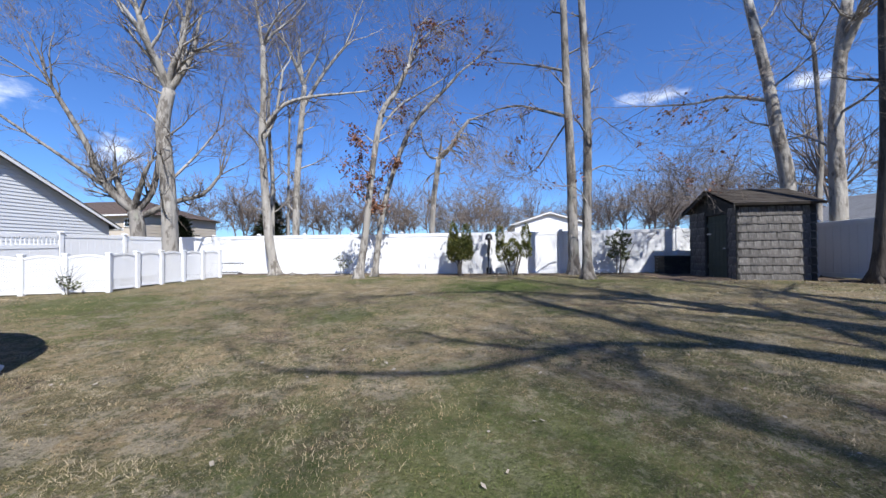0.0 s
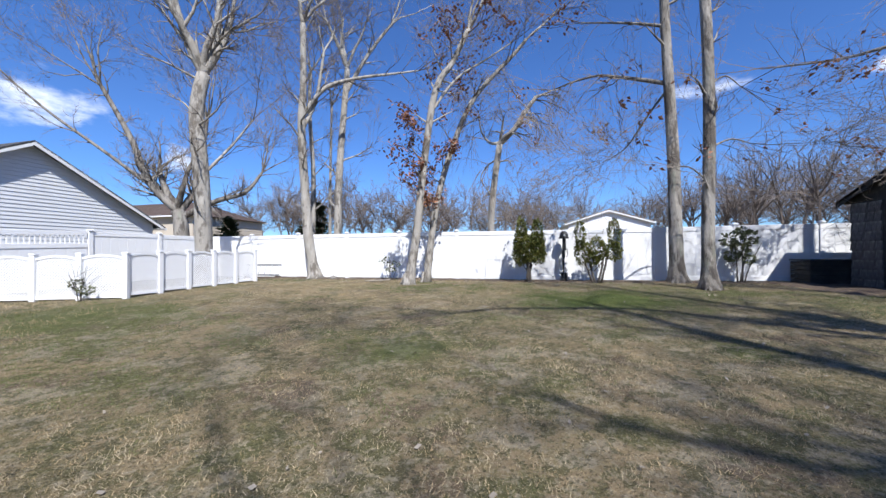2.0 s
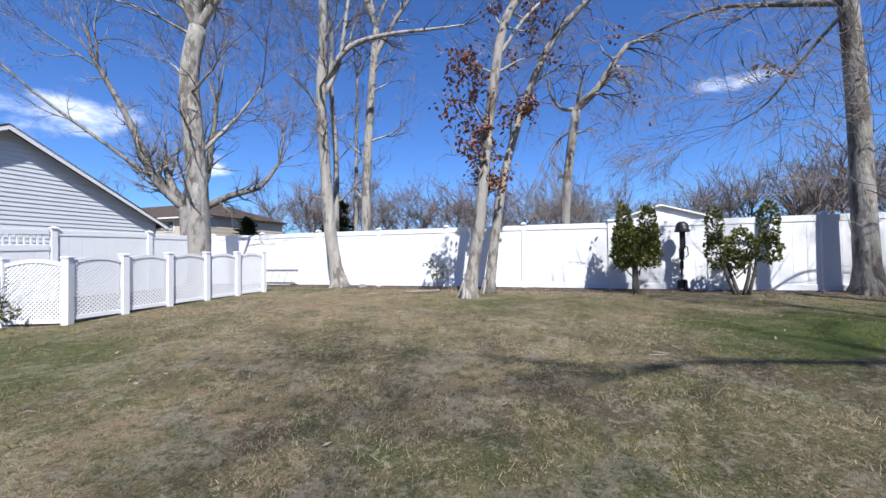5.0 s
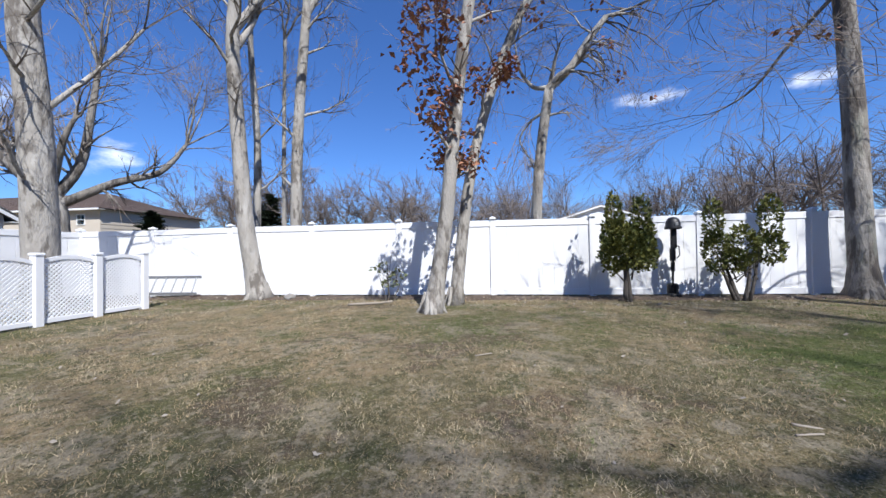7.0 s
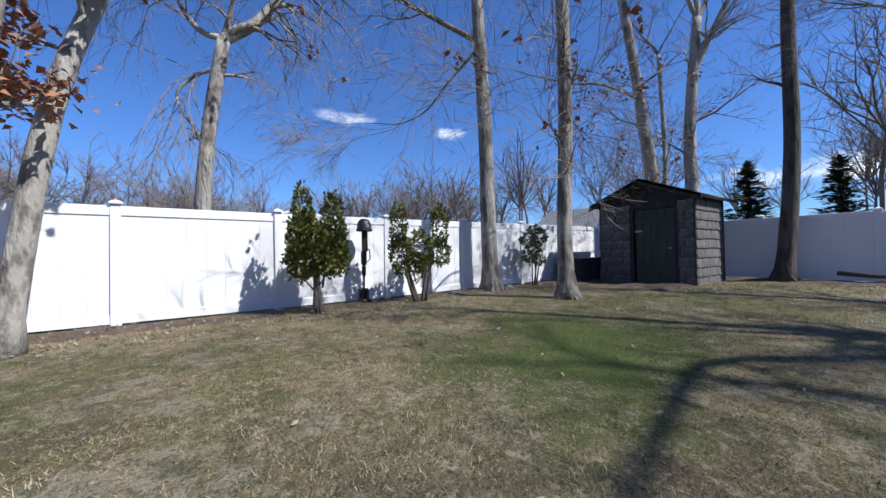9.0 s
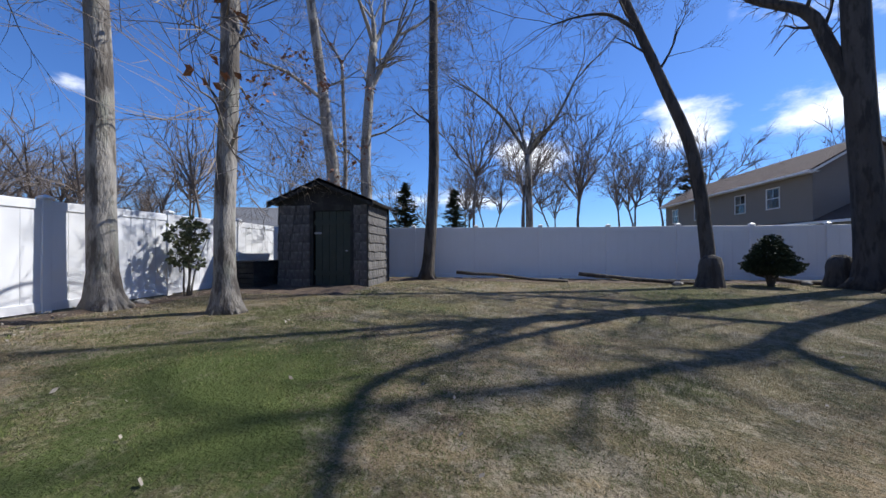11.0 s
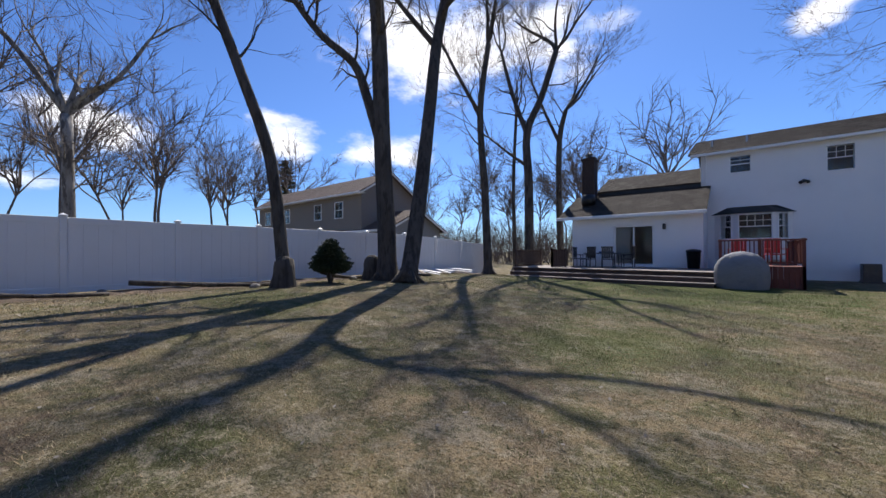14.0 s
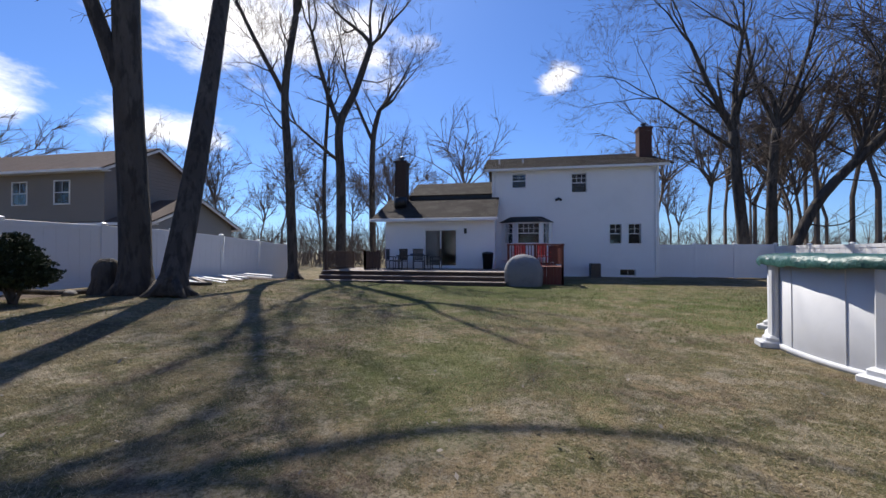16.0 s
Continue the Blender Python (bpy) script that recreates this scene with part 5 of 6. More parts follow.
tree("large backlit forked tree beside the fence", (10.83, -1.54), [(-.02, -.02, .5), (.02, .02, 2.24), (.11, .12, 5), (.18, .2, 8.7), (.3, .3, 11)], .34, .24,
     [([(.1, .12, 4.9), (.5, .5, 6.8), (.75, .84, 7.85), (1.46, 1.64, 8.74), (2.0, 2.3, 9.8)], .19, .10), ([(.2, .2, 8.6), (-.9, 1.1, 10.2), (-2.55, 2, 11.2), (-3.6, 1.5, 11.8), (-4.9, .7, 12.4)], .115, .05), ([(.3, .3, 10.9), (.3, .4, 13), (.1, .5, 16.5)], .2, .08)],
     seed=27, bark=BARK_SHADE_DARK, crown=(3, 3.2), sides=(3, .7, 2.0), flare=1.7, group="pair of large dark trees")
tree("large backlit leaning tree beside the fence", (9.86, -1.55), [(0, 0, .5), (.35, -1.0, 3.4), (.75, -2.0, 6.9), (1.1, -2.85, 10), (1.0, -3.3, 12), (.9, -3.7, 14)], .29, .17,
     [([(1.05, -3.1, 10.8), (.5, -2.8, 11.3), (-.75, -3.05, 11.8), (-1.45, -3.95, 12.2), (-2.5, -4.95, 12.6), (-4.05, -5.35, 13)], .125, .045),
      ([(-.75, -3.05, 11.8), (-1.55, -3.5, 12.0), (-2.4, -3.5, 12.3), (-3.0, -3.25, 12.6)], .08, .03),
      ([(.9, -3.7, 13.9), (.5, -2.9, 14.3), (0, -2.6, 15), (-.6, -2.75, 15.6)], .11, .04), ([(.9, -3.7, 13.9), (.8, -3.6, 16.5), (.7, -3.4, 19)], .15, .06),
      ([(1.1, -2.8, 9.8), (2.0, -2.0, 11.2), (2.8, -1.2, 12.6)], .13, .07)],
     seed=28, bark=BARK_SHADE_DARK, crown=(2, 2.4), sides=(3, .7, 1.8), flare=1.6, group="pair of large dark trees")
tree("tall backlit bare tree by the deck", (12.5, -10.7), [(0, 0, .6), (.15, .09, 5.2), (.34, .22, 9.4), (-.07, -.04, 13.3)], .28, .15,
     [([(.34, .22, 9.2), (1.43, .92, 11.6), (2.2, 1.4, 13.5)], .13, .07)], seed=29, bark=BARK_SHADE_DARK, crown=(4, 3.6), sides=(3, .6, 2.2), group="trees by the deck")
tree("tall backlit forked tree by the deck", (11.5, -13.9), [(0, 0, .7), (0, 0, 5.5), (.09, .05, 8.7), (-.7, -.34, 10.9), (-1.5, -.73, 13.7)], .33, .17,
     [([(.09, .05, 8.7), (.89, .43, 11.3), (1.5, .7, 14)], .17, .09), ([(.1, .05, 6.7), (.9, .5, 7.4), (2.19, 1.06, 8.6)], .12, .05)], seed=30, bark=BARK_SHADE_DARK, crown=(4, 4.0), sides=(3, .6, 2.2), group="trees by the deck")
tree("backlit bare tree behind the deck", (10.9, -17.5), [(0, 0, 1), (.1, 0, 5), (0, .1, 9), (-.4, 0, 11)], .26, .15, [([(0, .1, 8.8), (.9, .4, 11), (1.6, .8, 13)], .13, .07)], seed=31, bark=BARK_SHADE_DARK, crown=(4, 3.8), sides=(4, .5, 2.2), group="trees by the deck")
tree("slim backlit tree behind the deck", (13.6, -16), [(0, 0, 1), (.1, 0, 6), (-.2, .1, 11)], .16, .1, seed=32, bark=BARK_SHADE_DARK, crown=(4, 3.2), sides=(8, .35, 2.0), group="trees by the deck")
tree("wide-crowned bare tree beyond the side fence", (27.85, 4.77), [(0, 0, 3.2), (0, .1, 8.4)], .3, .24,
     [([(0, .1, 8.4), (.21, 2.0, 11.5), (.45, 4.1, 13.5)], .15, .07), ([(0, .1, 8.4), (-.2, -1.9, 11), (-.3, -3.2, 13.6)], .15, .07)], seed=33, bark=BARK, crown=(4, 4.0), sides=(3, .5, 2.0))
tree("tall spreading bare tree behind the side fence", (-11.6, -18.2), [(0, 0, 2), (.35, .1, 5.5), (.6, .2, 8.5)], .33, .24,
     [([(.6, .2, 8.4), (2.0, .6, 11), (3.2, 1, 13.5)], .17, .09), ([(.6, .2, 8.5), (.4, .1, 11.5), (0, 0, 14)], .17, .09), ([(.5, .2, 7.4), (2.5, .8, 8.6), (5, 1.4, 10.2)], .12, .05)], seed=34, bark=BARK_SHADE_DARK, crown=(4, 4.2), sides=(3, .5, 2.4), group="trees behind the side fence")
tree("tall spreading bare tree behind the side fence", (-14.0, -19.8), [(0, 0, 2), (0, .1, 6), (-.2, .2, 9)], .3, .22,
     [([(-.2, .2, 9), (-1.5, 0, 12), (-2.4, 0, 15)], .15, .08), ([(-.2, .2, 9), (.9, .2, 12), (1.5, .3, 15)], .15, .08)], seed=35, bark=BARK_SHADE_DARK, crown=(4, 4.0), sides=(4, .5, 2.4), group="trees behind the side fence")
tree("leaning bare tree behind the side fence", (-13.9, -17.9), [(0, 0, 1.5), (-1.3, .2, 4.6), (-3.5, 1.0, 7.6), (-5.4, 1.8, 10.5)], .3, .18, [([(-2.4, .6, 6.2), (-3.0, 1.2, 8.8), (-3.0, 1.5, 11)], .13, .07)], seed=36, bark=BARK_SHADE_DARK, crown=(4, 3.6), sides=(4, .4, 2.4), group="trees behind the side fence")


def far_trees():
    """Bare woods all round, as one mesh."""
    rnd = random.Random(77)
    m = Mesh()
    def sliver(p, d, L, w):
        o = d.orthogonal().normalized() * w
        k = len(m.v)
        m.v += [tuple(p - o), tuple(p + o), tuple(p + d * L)]
        m.f.append((k, k + 1, k + 2))
    def one(x, y, h, n0, wide):
        """A bare tree with a rounded crown of boughs, branches and fine twigs."""
        top = Vector((x + rnd.gauss(0, .5), y + rnd.gauss(0, .5), h * .48))
        low = Vector((x, y, h * (.2 if wide > .5 else .3)))
        m.tube([(x, y, -.2), tuple(low), tuple(top)], [h * .0085, h * .0075, h * .0055], 4, cap=False)
        for k in range(n0):
            p = low.lerp(top, rnd.uniform(.35, 1) ** .6)
            d = Vector((rnd.gauss(0, wide), rnd.gauss(0, wide), 1)).normalized()
            L = h * rnd.uniform(.24, .42) * (.75 + .35 * d.z)
            a = wander(rnd, p, d, L, 3, .24, .05)
            m.tube(a, [h * .005, h * .0038, h * .0026, h * .0014], 3, cap=False)
            for j in range(7):
                i = rnd.randrange(1, 4)
                b = wander(rnd, a[i], side_dir(rnd, a[i] - a[i - 1], rnd.uniform(.3, .95)), L * rnd.uniform(.28, .5), 2, .2, .05)
                m.tube(b, [h * .0021, h * .0015, h * .0008], 3, cap=False)
                for q in range(9):
                    e = rnd.randrange(1, 3)
                    c = b[e - 1].lerp(b[e], rnd.random())
                    sliver(c, side_dir(rnd, b[e] - b[e - 1], rnd.uniform(.3, 1.0)), L * rnd.uniform(.12, .34), h * .0011)
    # heading from, to, count, near, far, height from, to
    for h0, h1, n, r0, r1, a, b in ((-45, 45, 125, 42, 72, 10, 15), (45, 80, 22, 45, 70, 9, 13), (-120, -45, 40, 26, 55, 11, 17), (-205, -120, 28, 34, 65, 12, 18), (-275, -205, 55, 27, 50, 12, 19)):
        for i in range(n):
            hd, r = radians(rnd.uniform(h0, h1)), rnd.uniform(r0, r1)
            x, y = 1 - math.sin(hd) * r, 5 + math.cos(hd) * r
            if (18 < x < 40 and -22 < y < -5) or (-8 < x < 9 and -30 < y < -14) or (-52 < x < -23 and 26 < y < 42) or (3 < x < 17 and 42 < y < 60) or (-35 < x < -17 and 4 < y < 20) or (20 < x < 36 and 14 < y < 34):
                continue
            one(x, y, rnd.uniform(a, b), 11, .7 if h0 in (-45, 45) else .38)
    # low scrub along the horizon
    for i in range(1000):
        hd, r = radians(rnd.uniform(0, 360)), rnd.uniform(55, 90)
        if i % 2:
            hd, r = radians(rnd.uniform(-275, -125)), rnd.uniform(33, 60)
        x, y = -math.sin(hd) * r, math.cos(hd) * r
        tall = 1.7 if i % 2 else 1.0
        for k in range(3):
            a = wander(rnd, (x + rnd.gauss(0, 1.5), y + rnd.gauss(0, 1.5), 0), (rnd.gauss(0, .35), rnd.gauss(0, .35), 1), rnd.uniform(1.6, 3.4) * tall, 3, .2, .05)
            m.tube(a, [.05, .04, .03, .01], 3, cap=False)
            for q in range(36 if i % 2 else 14):
                e = rnd.randrange(1, 4)
                sliver(a[e - 1].lerp(a[e], rnd.random()), side_dir(rnd, a[e] - a[e - 1], rnd.uniform(.3, 1.0)), rnd.uniform(.4, 1.2) * tall, .014)
    return tagged(m.make("woods", FAR_TWIG), "bare brown winter woods beyond the fences", "woods", kind="stuff")


far_trees()


def leaf_cloud(rnd, m, centre, rad, n, size, upright=.6):
    """Small leaf sprays filling an ellipsoid, thickest at its skin."""
    for k in range(n):
        d = Vector((rnd.gauss(0, 1), rnd.gauss(0, 1), rnd.gauss(0, 1))).normalized()
        q = rnd.uniform(.45, 1.0) ** .5 * (1 + .28 * noise.noise(d * 2.6 + Vector(centre) * 3))
        p = Vector(centre) + Vector((d.x * rad[0], d.y * rad[1], d.z * rad[2])) * q
        u = (Vector((d.x, d.y, d.z * .4 + upright)) + Vector((rnd.gauss(0, .35), rnd.gauss(0, .35), rnd.gauss(0, .35)))).normalized() * size * rnd.uniform(.6, 1.4)
        w = u.orthogonal().normalized()
        w.rotate(Matrix.Rotation(rnd.uniform(0, 6.283), 3, u.normalized()))
        w *= size * .42
        i = len(m.v)
        m.v += [tuple(p - u * .5), tuple(p + w), tuple(p + u * .6), tuple(p - w)]
        m.f.append((i, i + 1, i + 2, i + 3))


def shrub(name, label, base, lobes, stems, material, seed, size=.10, density=900, group="", upright=.6):
    rnd = random.Random(seed)
    z = ground_z(*base) - .03
    root = thing(name, pose(base[0], base[1], z), label, "shrub", group)
    st = Mesh()
    for (x, y, zt, r) in stems:
        st.tube(wander(rnd, (x * .25, y * .25, 0), (x * .75, y * .75, zt), zt, 5, .08, 0), [r, r * .9, r * .8, r * .7, r * .5, r * .3], 7)
        for k in range(5):
            st.tube(wander(rnd, (x * .6, y * .6, zt * rnd.uniform(.4, .9)), (rnd.gauss(0, .5), rnd.gauss(0, .5), 1), .5, 3, .15, 0), [r * .4, r * .3, r * .2, r * .1], 4, cap=False)
    lf = Mesh()
    for (x, y, zc, rx, ry, rz) in lobes:
        leaf_cloud(rnd, lf, (x, y, zc), (rx, ry, rz), int(density * (rx * ry * rz) ** .667 * 12), size, upright)
    a, b = st.make("stems", BARK_SHADE_DARK, smooth=True), lf.make("foliage", material)
    a.parent = b.parent = root


shrub("arborvitae", "yellow-green arborvitae shrub in front of the fence", (1.5, 13.85), [(-.24, 0, 1.72, .19, .2, .52), (.26, 0, 1.66, .21, .2, .50), (0, 0, 1.12, .50, .42, .48), (-.27, 0, .95, .28, .3, .38), (.27, 0, 1.0, .28, .3, .40), (-.24, 0, 1.35, .27, .26, .4), (.26, 0, 1.32, .28, .26, .4)],
      [(-.12, 0, .95, .05), (.12, .03, .9, .055), (0, .05, 1.0, .04)], ARBOR, 41, .062, 720, "arborvitae by the fence")
shrub("arborvitae", "sparse multi-stemmed arborvitae shrub by the fence", (3.6, 13.9), [(-.5, 0, 1.55, .18, .2, .5), (.52, 0, 1.58, .2, .2, .52), (-.45, 0, 1.0, .24, .24, .42), (.02, 0, 1.1, .30, .26, .42), (.5, 0, 1.05, .26, .22, .35), (-.1, 0, .8, .22, .2, .25)],
      [(-.45, 0, .9, .04), (-.15, .05, .95, .045), (.12, 0, .95, .045), (.45, 0, 1.0, .04)], ARBOR, 42, .062, 650, "arborvitae by the fence")
shrub("leggy_shrub", "leggy olive-leaved shrub by the white fence", (7.75, 14.3), [(-.3, 0, 1.35, .22, .2, .22), (.25, 0, 1.4, .22, .2, .25), (0, 0, 1.05, .25, .2, .2), (-.25, 0, .85, .2, .2, .16), (.2, 0, .75, .18, .2, .15), (.05, 0, 1.6, .2, .2, .14)],
      [(-.35, 0, 1.3, .022), (-.12, .04, 1.5, .025), (.1, 0, 1.5, .025), (.3, 0, 1.35, .022)], OLIVE_LEAF, 43, .10, 200, upright=.0)
shrub("seedling_shrub", "small sparse shrub at the foot of the fence", (-3.35, 13.75), [(-.2, 0, .75, .2, .15, .12), (.18, 0, .6, .18, .15, .12), (0, 0, .42, .2, .15, .1)],
      [(0, 0, .8, .018), (-.2, 0, .7, .012), (.22, 0, .55, .012)], OLIVE_LEAF, 44, .08, 110, upright=.1)
shrub("dome_evergreen", "dark conical clipped evergreen on a short stem", (11.3, .42), [(0, 0, .58, .66, .62, .22), (0, 0, .78, .54, .52, .28), (0, 0, .98, .40, .40, .28), (0, 0, 1.18, .24, .24, .24), (-.34, 0, .5, .36, .42, .17), (.34, 0, .5, .36, .42, .17)],
      [(0, 0, .6, .06), (.1, .1, .5, .04), (-.12, 0, .5, .04)], DARK_LEAF, 45, .05, 1500, upright=.4)
shrub("small_weed", "small straggly plant before the lattice fence", (-8.9, 7.9), [(-.15, 0, .45, .22, .15, .12), (.2, 0, .3, .2, .15, .12)], [(-.2, 0, .7, .012), (.15, 0, .5, .012), (0, 0, .4, .01)], OLIVE_LEAF, 46, .07, 160, upright=.1)


def conifer(base, h, r, seed):
    rnd = random.Random(seed)
    root = thing("conifer", pose(base[0], base[1], 0), "dark green conifer beyond the fences", "tree", "far conifers")
    t = Mesh().tube([(0, 0, -.1), (0, 0, h * .5), (0, 0, h)], [h * .018, h * .012, .02], 6).make("trunk", BARK_SHADE_DARK)
    m = Mesh()
    z = h * .18
    while z < h:
        s = 1 - (z - h * .18) / (h * .82)
        n = int(5 + 9 * s)
        for k in range(n):
            a = rnd.uniform(0, 6.283)
            L = r * (s * .95 + .06) * rnd.uniform(.6, 1.1)
            for j in range(9):
                q = (j + rnd.random()) / 9
                p = Vector((math.cos(a) * L * q, math.sin(a) * L * q, z - .12 * L * q + rnd.gauss(0, .10)))
                u = Vector((math.cos(a + rnd.gauss(0, .7)), math.sin(a + rnd.gauss(0, .7)), rnd.uniform(-.2, .4))) * r * .16
                w = Vector((-u.y, u.x, rnd.gauss(0, .3) * r * .1)) * .35
                i = len(m.v)
                m.v += [tuple(p - u * .4), tuple(p + w), tuple(p + u), tuple(p - w)]
                m.f.append((i, i + 1, i + 2, i + 3))
        z += h * .035
    o = m.make("foliage", PINE)
    t.parent = o.parent = root


for b, h, r, s in (((-19, 34), 6.5, 3.0, 1), ((-22, 37), 6, 3.4, 2), ((27, 13.9), 6.3, 2.4, 7), ((40, 11.3), 8, 3.0, 8), ((46, -16), 13, 4.2, 9), ((-27, 31), 5.0, 3.2, 10)):
    conifer(b, h, r, s)


# ---- loose things ----
def ladder():
    root = thing("ladder", pose(-9.2, 14.35, ground_z(-9.2, 14.35)), "aluminium ladder lying on edge against the fence", "ladder")
    m = Mesh()
    for z, dy in ((.10, -.10), (.50, .06)):
        m.block((-.85, dy - .015, z), (.85, dy + .015, z + .07), .004)
    rg = Mesh()
    for i in range(6):
        x = -.7 + i * .28
        rg.tube([(x, -.10, .15), (x + .02, .06, .52)], [.02, .02], 8)
    for nm, me in [("rail", q) for q in m.islands()] + [("rung", q) for q in rg.islands()]:
        me.make(nm, ALU).parent = root
    ft = Mesh().block((-.8, -.14, -.02), (-.7, .1, .10), .004).block((.7, -.14, -.02), (.8, .1, .10), .004)
    for q in ft.islands():
        q.make("block", DECK_DARK).parent = root


ladder()


def memorial():
    """A dark garden ornament: helmet on an upturned rifle over boots."""
    root = thing("memorial_ornament", pose(2.66, 14.5, ground_z(2.66, 14.5)), "black garden memorial of helmet, rifle and boots", "ornament")
    hm = Mesh().lathe([(.16, 1.46), (.165, 1.49), (.145, 1.53), (.14, 1.60), (.11, 1.67), (.06, 1.71), (0, 1.72)], 20)
    rf = Mesh().block((-.055, -.03, 1.05), (.065, .03, 1.48), .015).block((-.075, -.028, .78), (.035, .028, 1.06), .012).tube([(-.02, 0, .78), (-.03, 0, .22)], [.028, .018], 8)
    rf.block((-.06, -.025, .56), (.015, .025, .76), .01)
    rf.tube([(.03, 0, 1.14), (.11, 0, 1.08), (.12, 0, .9), (.06, 0, .84)], [.012] * 4, 6)
    bt = Mesh().block((-.12, -.13, 0), (-.01, .13, .1), .03).block((.0, -.13, 0), (.11, .13, .1), .03).block((-.11, .0, .08), (-.02, .12, .30), .025).block((.01, .0, .08), (.10, .12, .30), .025)
    st = Mesh().tube([(-.03, 0, -.1), (-.03, 0, .25)], [.012, .012], 6)
    bd = Mesh().block((-.03, -.168, 1.53), (.03, -.15, 1.59), .008)
    for nm, me, ma, s in (("helmet", hm, BLACK, True), ("rifle", rf, BLACK, False), ("boots", bt, BLACK, False), ("stake", st, DARK_METAL, False)):
        me.make(nm, ma, smooth=s).parent = root
    bd.make("badge", ALU).parent = root


memorial()


def stone(base, r, seed, label="small grey field stone on grass"):
    rnd = random.Random(seed)
    bm = bmesh.new()
    bmesh.ops.create_icosphere(bm, subdivisions=2, radius=r)
    for v in bm.verts:
        v.co *= 1 + .3 * noise.noise(v.co / r * 1.2 + Vector((seed, 0, 0)))
        v.co.z *= .65
    me = bpy.data.meshes.new("stone")
    bm.to_mesh(me)
    bm.free()
    me.materials.append(STONE)
    o = new("stone", me)
    o.matrix_world = pose(base[0], base[1], ground_z(*base) + r * .3, 0, 0, seed * 40)
    return tagged(o, label, "stone", "field stones")


for i, (x, y, r) in enumerate(((-5.95, 14.3, .14), (6.6, 14.2, .12), (11.6, 2.6, .13), (11.9, -.9, .14), (10.6, -2.4, .12), (13.0, 5.5, .1))):
    stone((x, y), r, i + 1)


def wood_log(name, label, p, ang, L, r, seed):
    rnd = random.Random(seed)
    m = Mesh().tube(wander(rnd, (-L / 2, 0, r * .8), (1, 0, 0), L, 6, .05, 0), [r * rnd.uniform(.8, 1.1) for _ in range(7)], 8)
    o = m.make(name, BARK_SHADE_DARK if L > 1.2 else DEADWOOD, smooth=True, at=pose(p[0], p[1], ground_z(*p), 0, 0, ang))
    return tagged(o, label, "branch", "fallen branches")


for i, (x, y, a, L, r) in enumerate(((12.0, -1.0, 95, 3.0, .06), (11.9, 3.6, 88, 3.2, .06), (12.0, 7.2, 93, 3.4, .05), (11.2, -3.2, 70, 1.6, .05), (.71, 8.67, -18, .2, .011), (.62, 8.58, 8, .16, .007), (-1.3, 9.97, 10, .18, .007), (-3.6, 13.2, 5, .9, .025))):
    wood_log("fallen_branch", "dead branch lying on the ground", (x, y), a, L, r, 60 + i)


def lumber_stack():
    root = thing("lumber_stack", pose(12.3, -6.2, ground_z(12.3, -6.2)), "pale boards and pickets piled beside the fence", "lumber")
    rnd = random.Random(9)
    for i in range(11):
        m = Mesh().block((-.9, -.07, 0), (.9, .07, .03), .004)
        o = m.make("board", WHITE if i % 3 else DECK)
        o.parent = root
        o.matrix_basis = pose(rnd.uniform(-.2, .2), -1.8 + i * .36, .05 + rnd.uniform(0, .1), rnd.uniform(-6, 6), rnd.uniform(-8, 2), rnd.uniform(-30, 10))


lumber_stack()


def storage_box():
    root = thing("storage_box", pose(9.9, 14.15, ground_z(9.9, 14.15)), "dark wooden compost box beside the shed", "box")
    m = Mesh()
    for i in range(5):
        for y in (-.4, .4):
            m.block((-.75, y - .012, .02 + i * .13), (.75, y + .012, .135 + i * .13), .004)
        for x in (-.75, .75):
            m.block((x - .012, -.388, .02 + i * .13), (x + .012, .388, .135 + i * .13), .004)
    m.make("slats", SHED_DARK).parent = root
    Mesh().block((-.78, -.43, .67), (.78, .43, .71), .01).make("lid", SHED_DARK).parent = root


storage_box()


def stump_burl(base):
    rnd = random.Random(3)
    m = Mesh().lathe([(.36, -.1), (.33, .1), (.29, .35), (.28, .55), (.24, .72), (.12, .82), (0, .84)], 16)
    m.v = [tuple(Vector(v) * (1 + .14 * noise.noise(Vector(v) * 3.1))) for v in m.v]
    o = m.make("tree_stump", BARK_SHADE_DARK, smooth=True, at=pose(base[0], base[1], ground_z(*base)))
    return tagged(o, "dark rotten stump at a tree's foot", "stump")


stump_burl((11.45, -1.35))
stump_burl((11.08, 2.05))


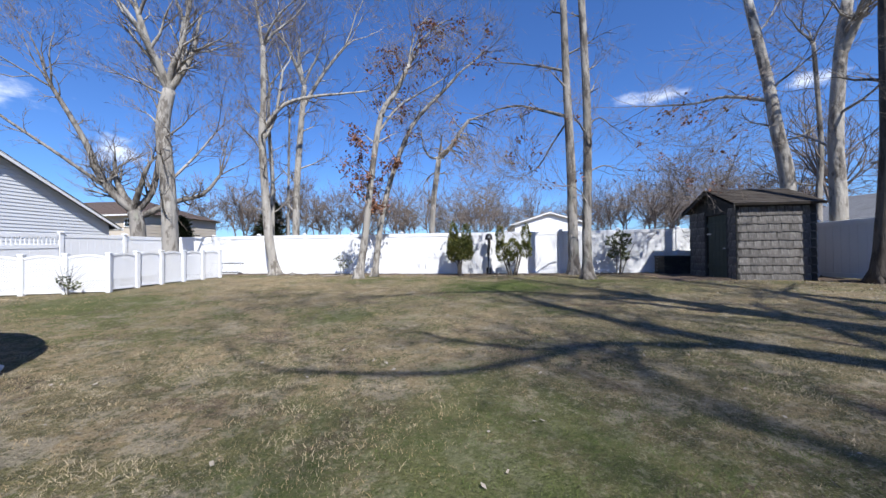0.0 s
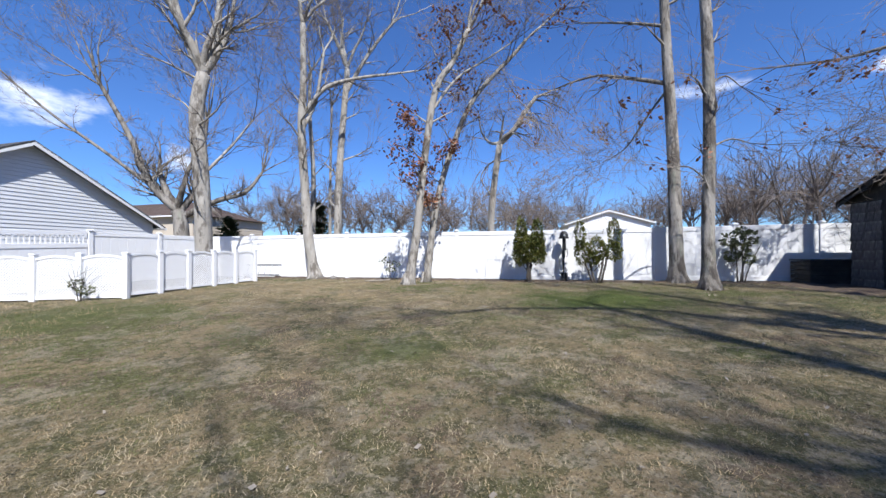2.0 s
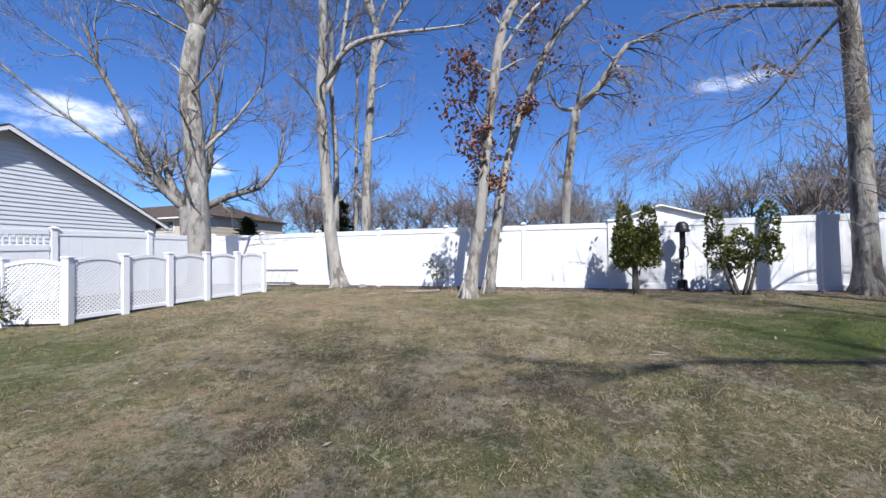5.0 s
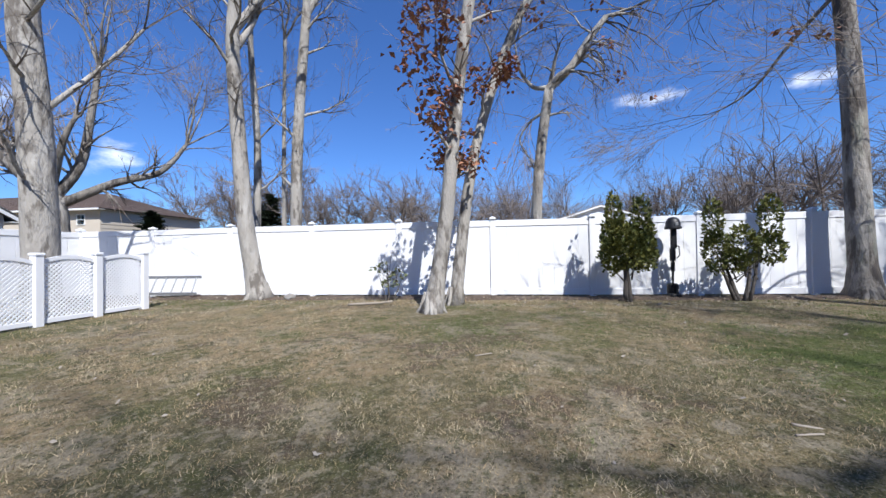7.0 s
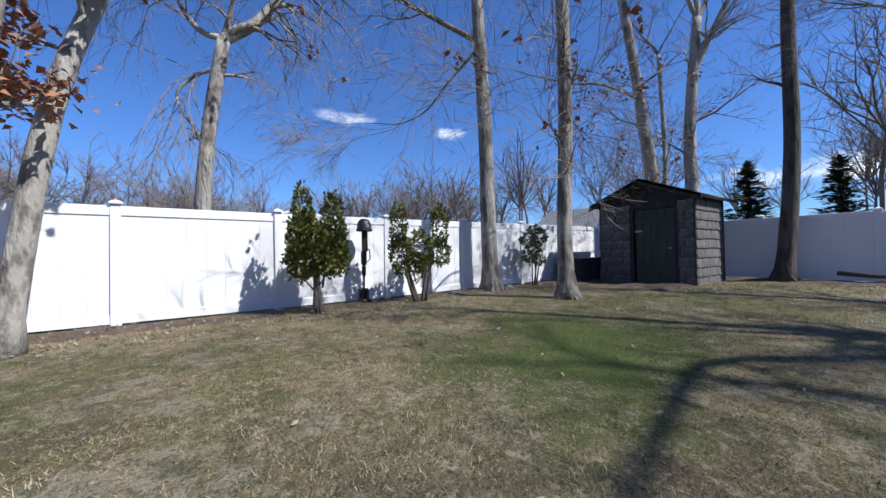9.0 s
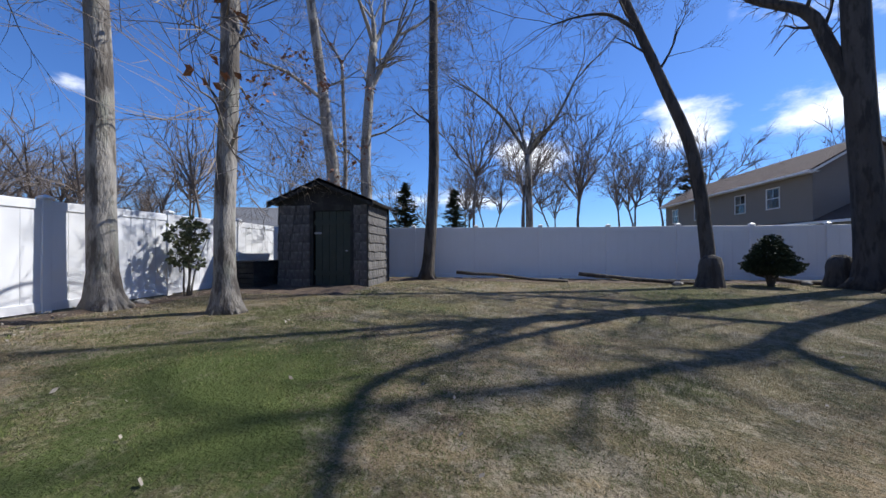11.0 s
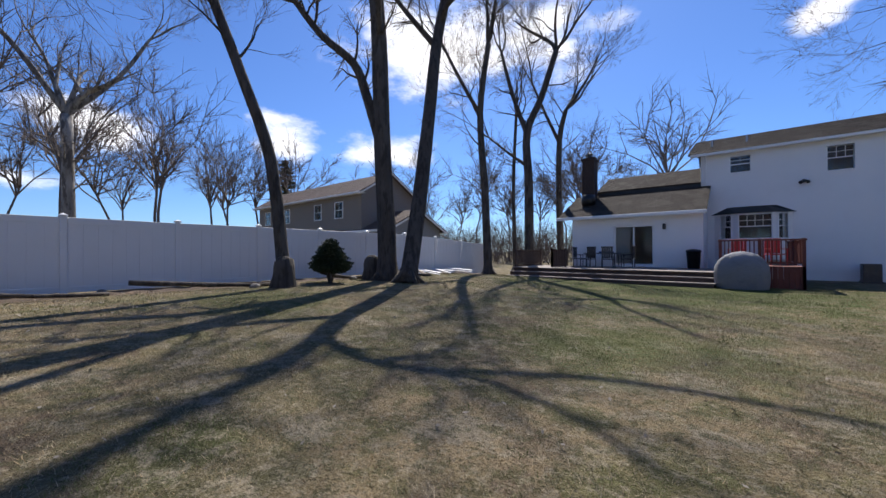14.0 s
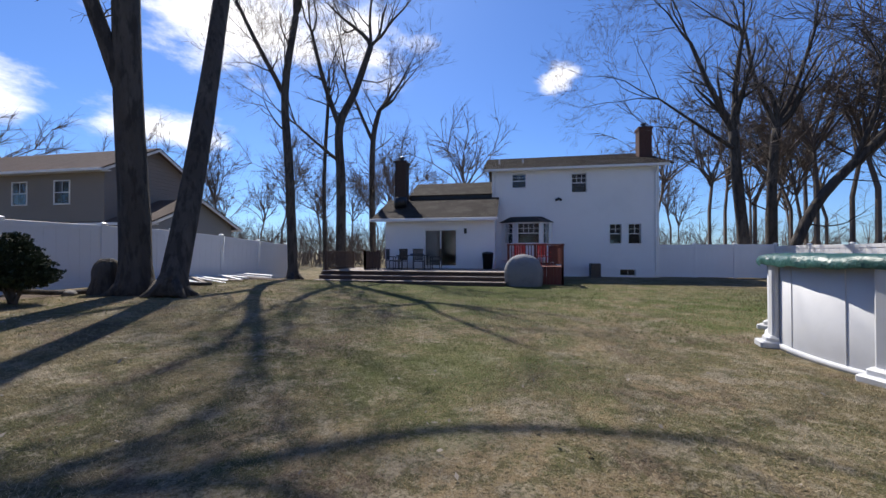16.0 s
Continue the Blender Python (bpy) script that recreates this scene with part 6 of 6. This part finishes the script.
# ---- grass ----
def grass():
    """Blades in three colours, mown short and matted into tufts."""
    rnd = random.Random(5)
    pale, tan, green = Mesh(), Mesh(), Mesh()
    # count, x from and to, y from and to, blade height and half width
    for n, xa, xb, ya, yb, hh, ww in ((300000, -6.5, 8.5, -.5, 12.8, .034, .0029), (150000, -12, 12.6, -11.5, 14.3, .045, .006)):
        for k in range(n):
            x, y = rnd.uniform(xa, xb), rnd.uniform(ya, yb)
            if (x + 4.8) ** 2 + (y - .36) ** 2 < 8.5 or (ww > .004 and -6.5 < x < 8.5 and -.5 < y < 12.8):
                continue
            big = noise.noise(Vector((x * .32, y * .32, 1.7)))
            mid = noise.noise(Vector((x * 1.1, y * 1.1, 4)))
            fine = noise.noise(Vector((x * 3.6, y * 3.6, 9)))
            lush = big + .7 * mid + .35 * fine + 1.1 * max(0, 1.1 - math.hypot(x - 2.9, y - 10.0) / 2.5) + .8 * max(0, 1 - math.hypot(x + .2, y - 5.8) / 1.1) + .35 * sm(2, -7, y)
            tuft = .6 * fine + .5 * mid
            if tuft < -.28 and rnd.random() < .75:
                continue
            m = green if lush > .30 + rnd.gauss(0, .12) else pale if tuft > .10 + rnd.gauss(0, .12) else tan
            z = ground_z(x, y) - .008
            h, w, a = hh * rnd.uniform(.5, 1.15) * (1 + .7 * max(-.6, tuft)), ww * rnd.uniform(.6, 1.2), rnd.uniform(0, 6.283)
            lx, ly = rnd.gauss(.3 * mid * h, h * .75), rnd.gauss(.3 * fine * h, h * .75)
            i = len(m.v)
            ca, sa = math.cos(a) * w, math.sin(a) * w
            m.v += [(x - ca, y - sa, z), (x + ca, y + sa, z), (x + lx, y + ly, z + h)]
            m.f.append((i, i + 1, i + 2))
    for m, name, material, label in ((pale, "straw_grass", BLADE_PALE, "pale straw-coloured dormant grass blades"), (tan, "dry_grass", BLADE_TAN, "short brownish dormant grass blades of the lawn"), (green, "green_grass", BLADE_GREEN, "short green grass blades of the lawn")):
        tagged(m.make(name, material), label, "grass", kind="stuff")


grass()


def fallen_leaves():
    rnd = random.Random(15)
    m = Mesh()
    for k in range(2600):
        if k % 2:
            x, y = rnd.uniform(-12, 13), rnd.uniform(13.0, 14.8)
        else:
            x, y = rnd.uniform(-6, 13), rnd.uniform(1, 14)
            if rnd.random() < .5:
                x = rnd.uniform(9, 13)
        z = ground_z(x, y) + (.05 if y > 13.9 else .025)
        a, s = rnd.uniform(0, 6.283), rnd.uniform(.012, .03)
        u, w = Vector((math.cos(a) * s, math.sin(a) * s, rnd.uniform(-.01, .015))), Vector((-math.sin(a) * s * .5, math.cos(a) * s * .5, rnd.uniform(-.01, .015)))
        p = Vector((x, y, z))
        i = len(m.v)
        m.v += [tuple(p - u), tuple(p + w), tuple(p + u), tuple(p - w)]
        m.f.append((i, i + 1, i + 2, i + 3))
    return tagged(m.make("fallen_leaves", DEADWOOD), "dry fallen leaves scattered on the lawn", "leaves", kind="stuff")


fallen_leaves()
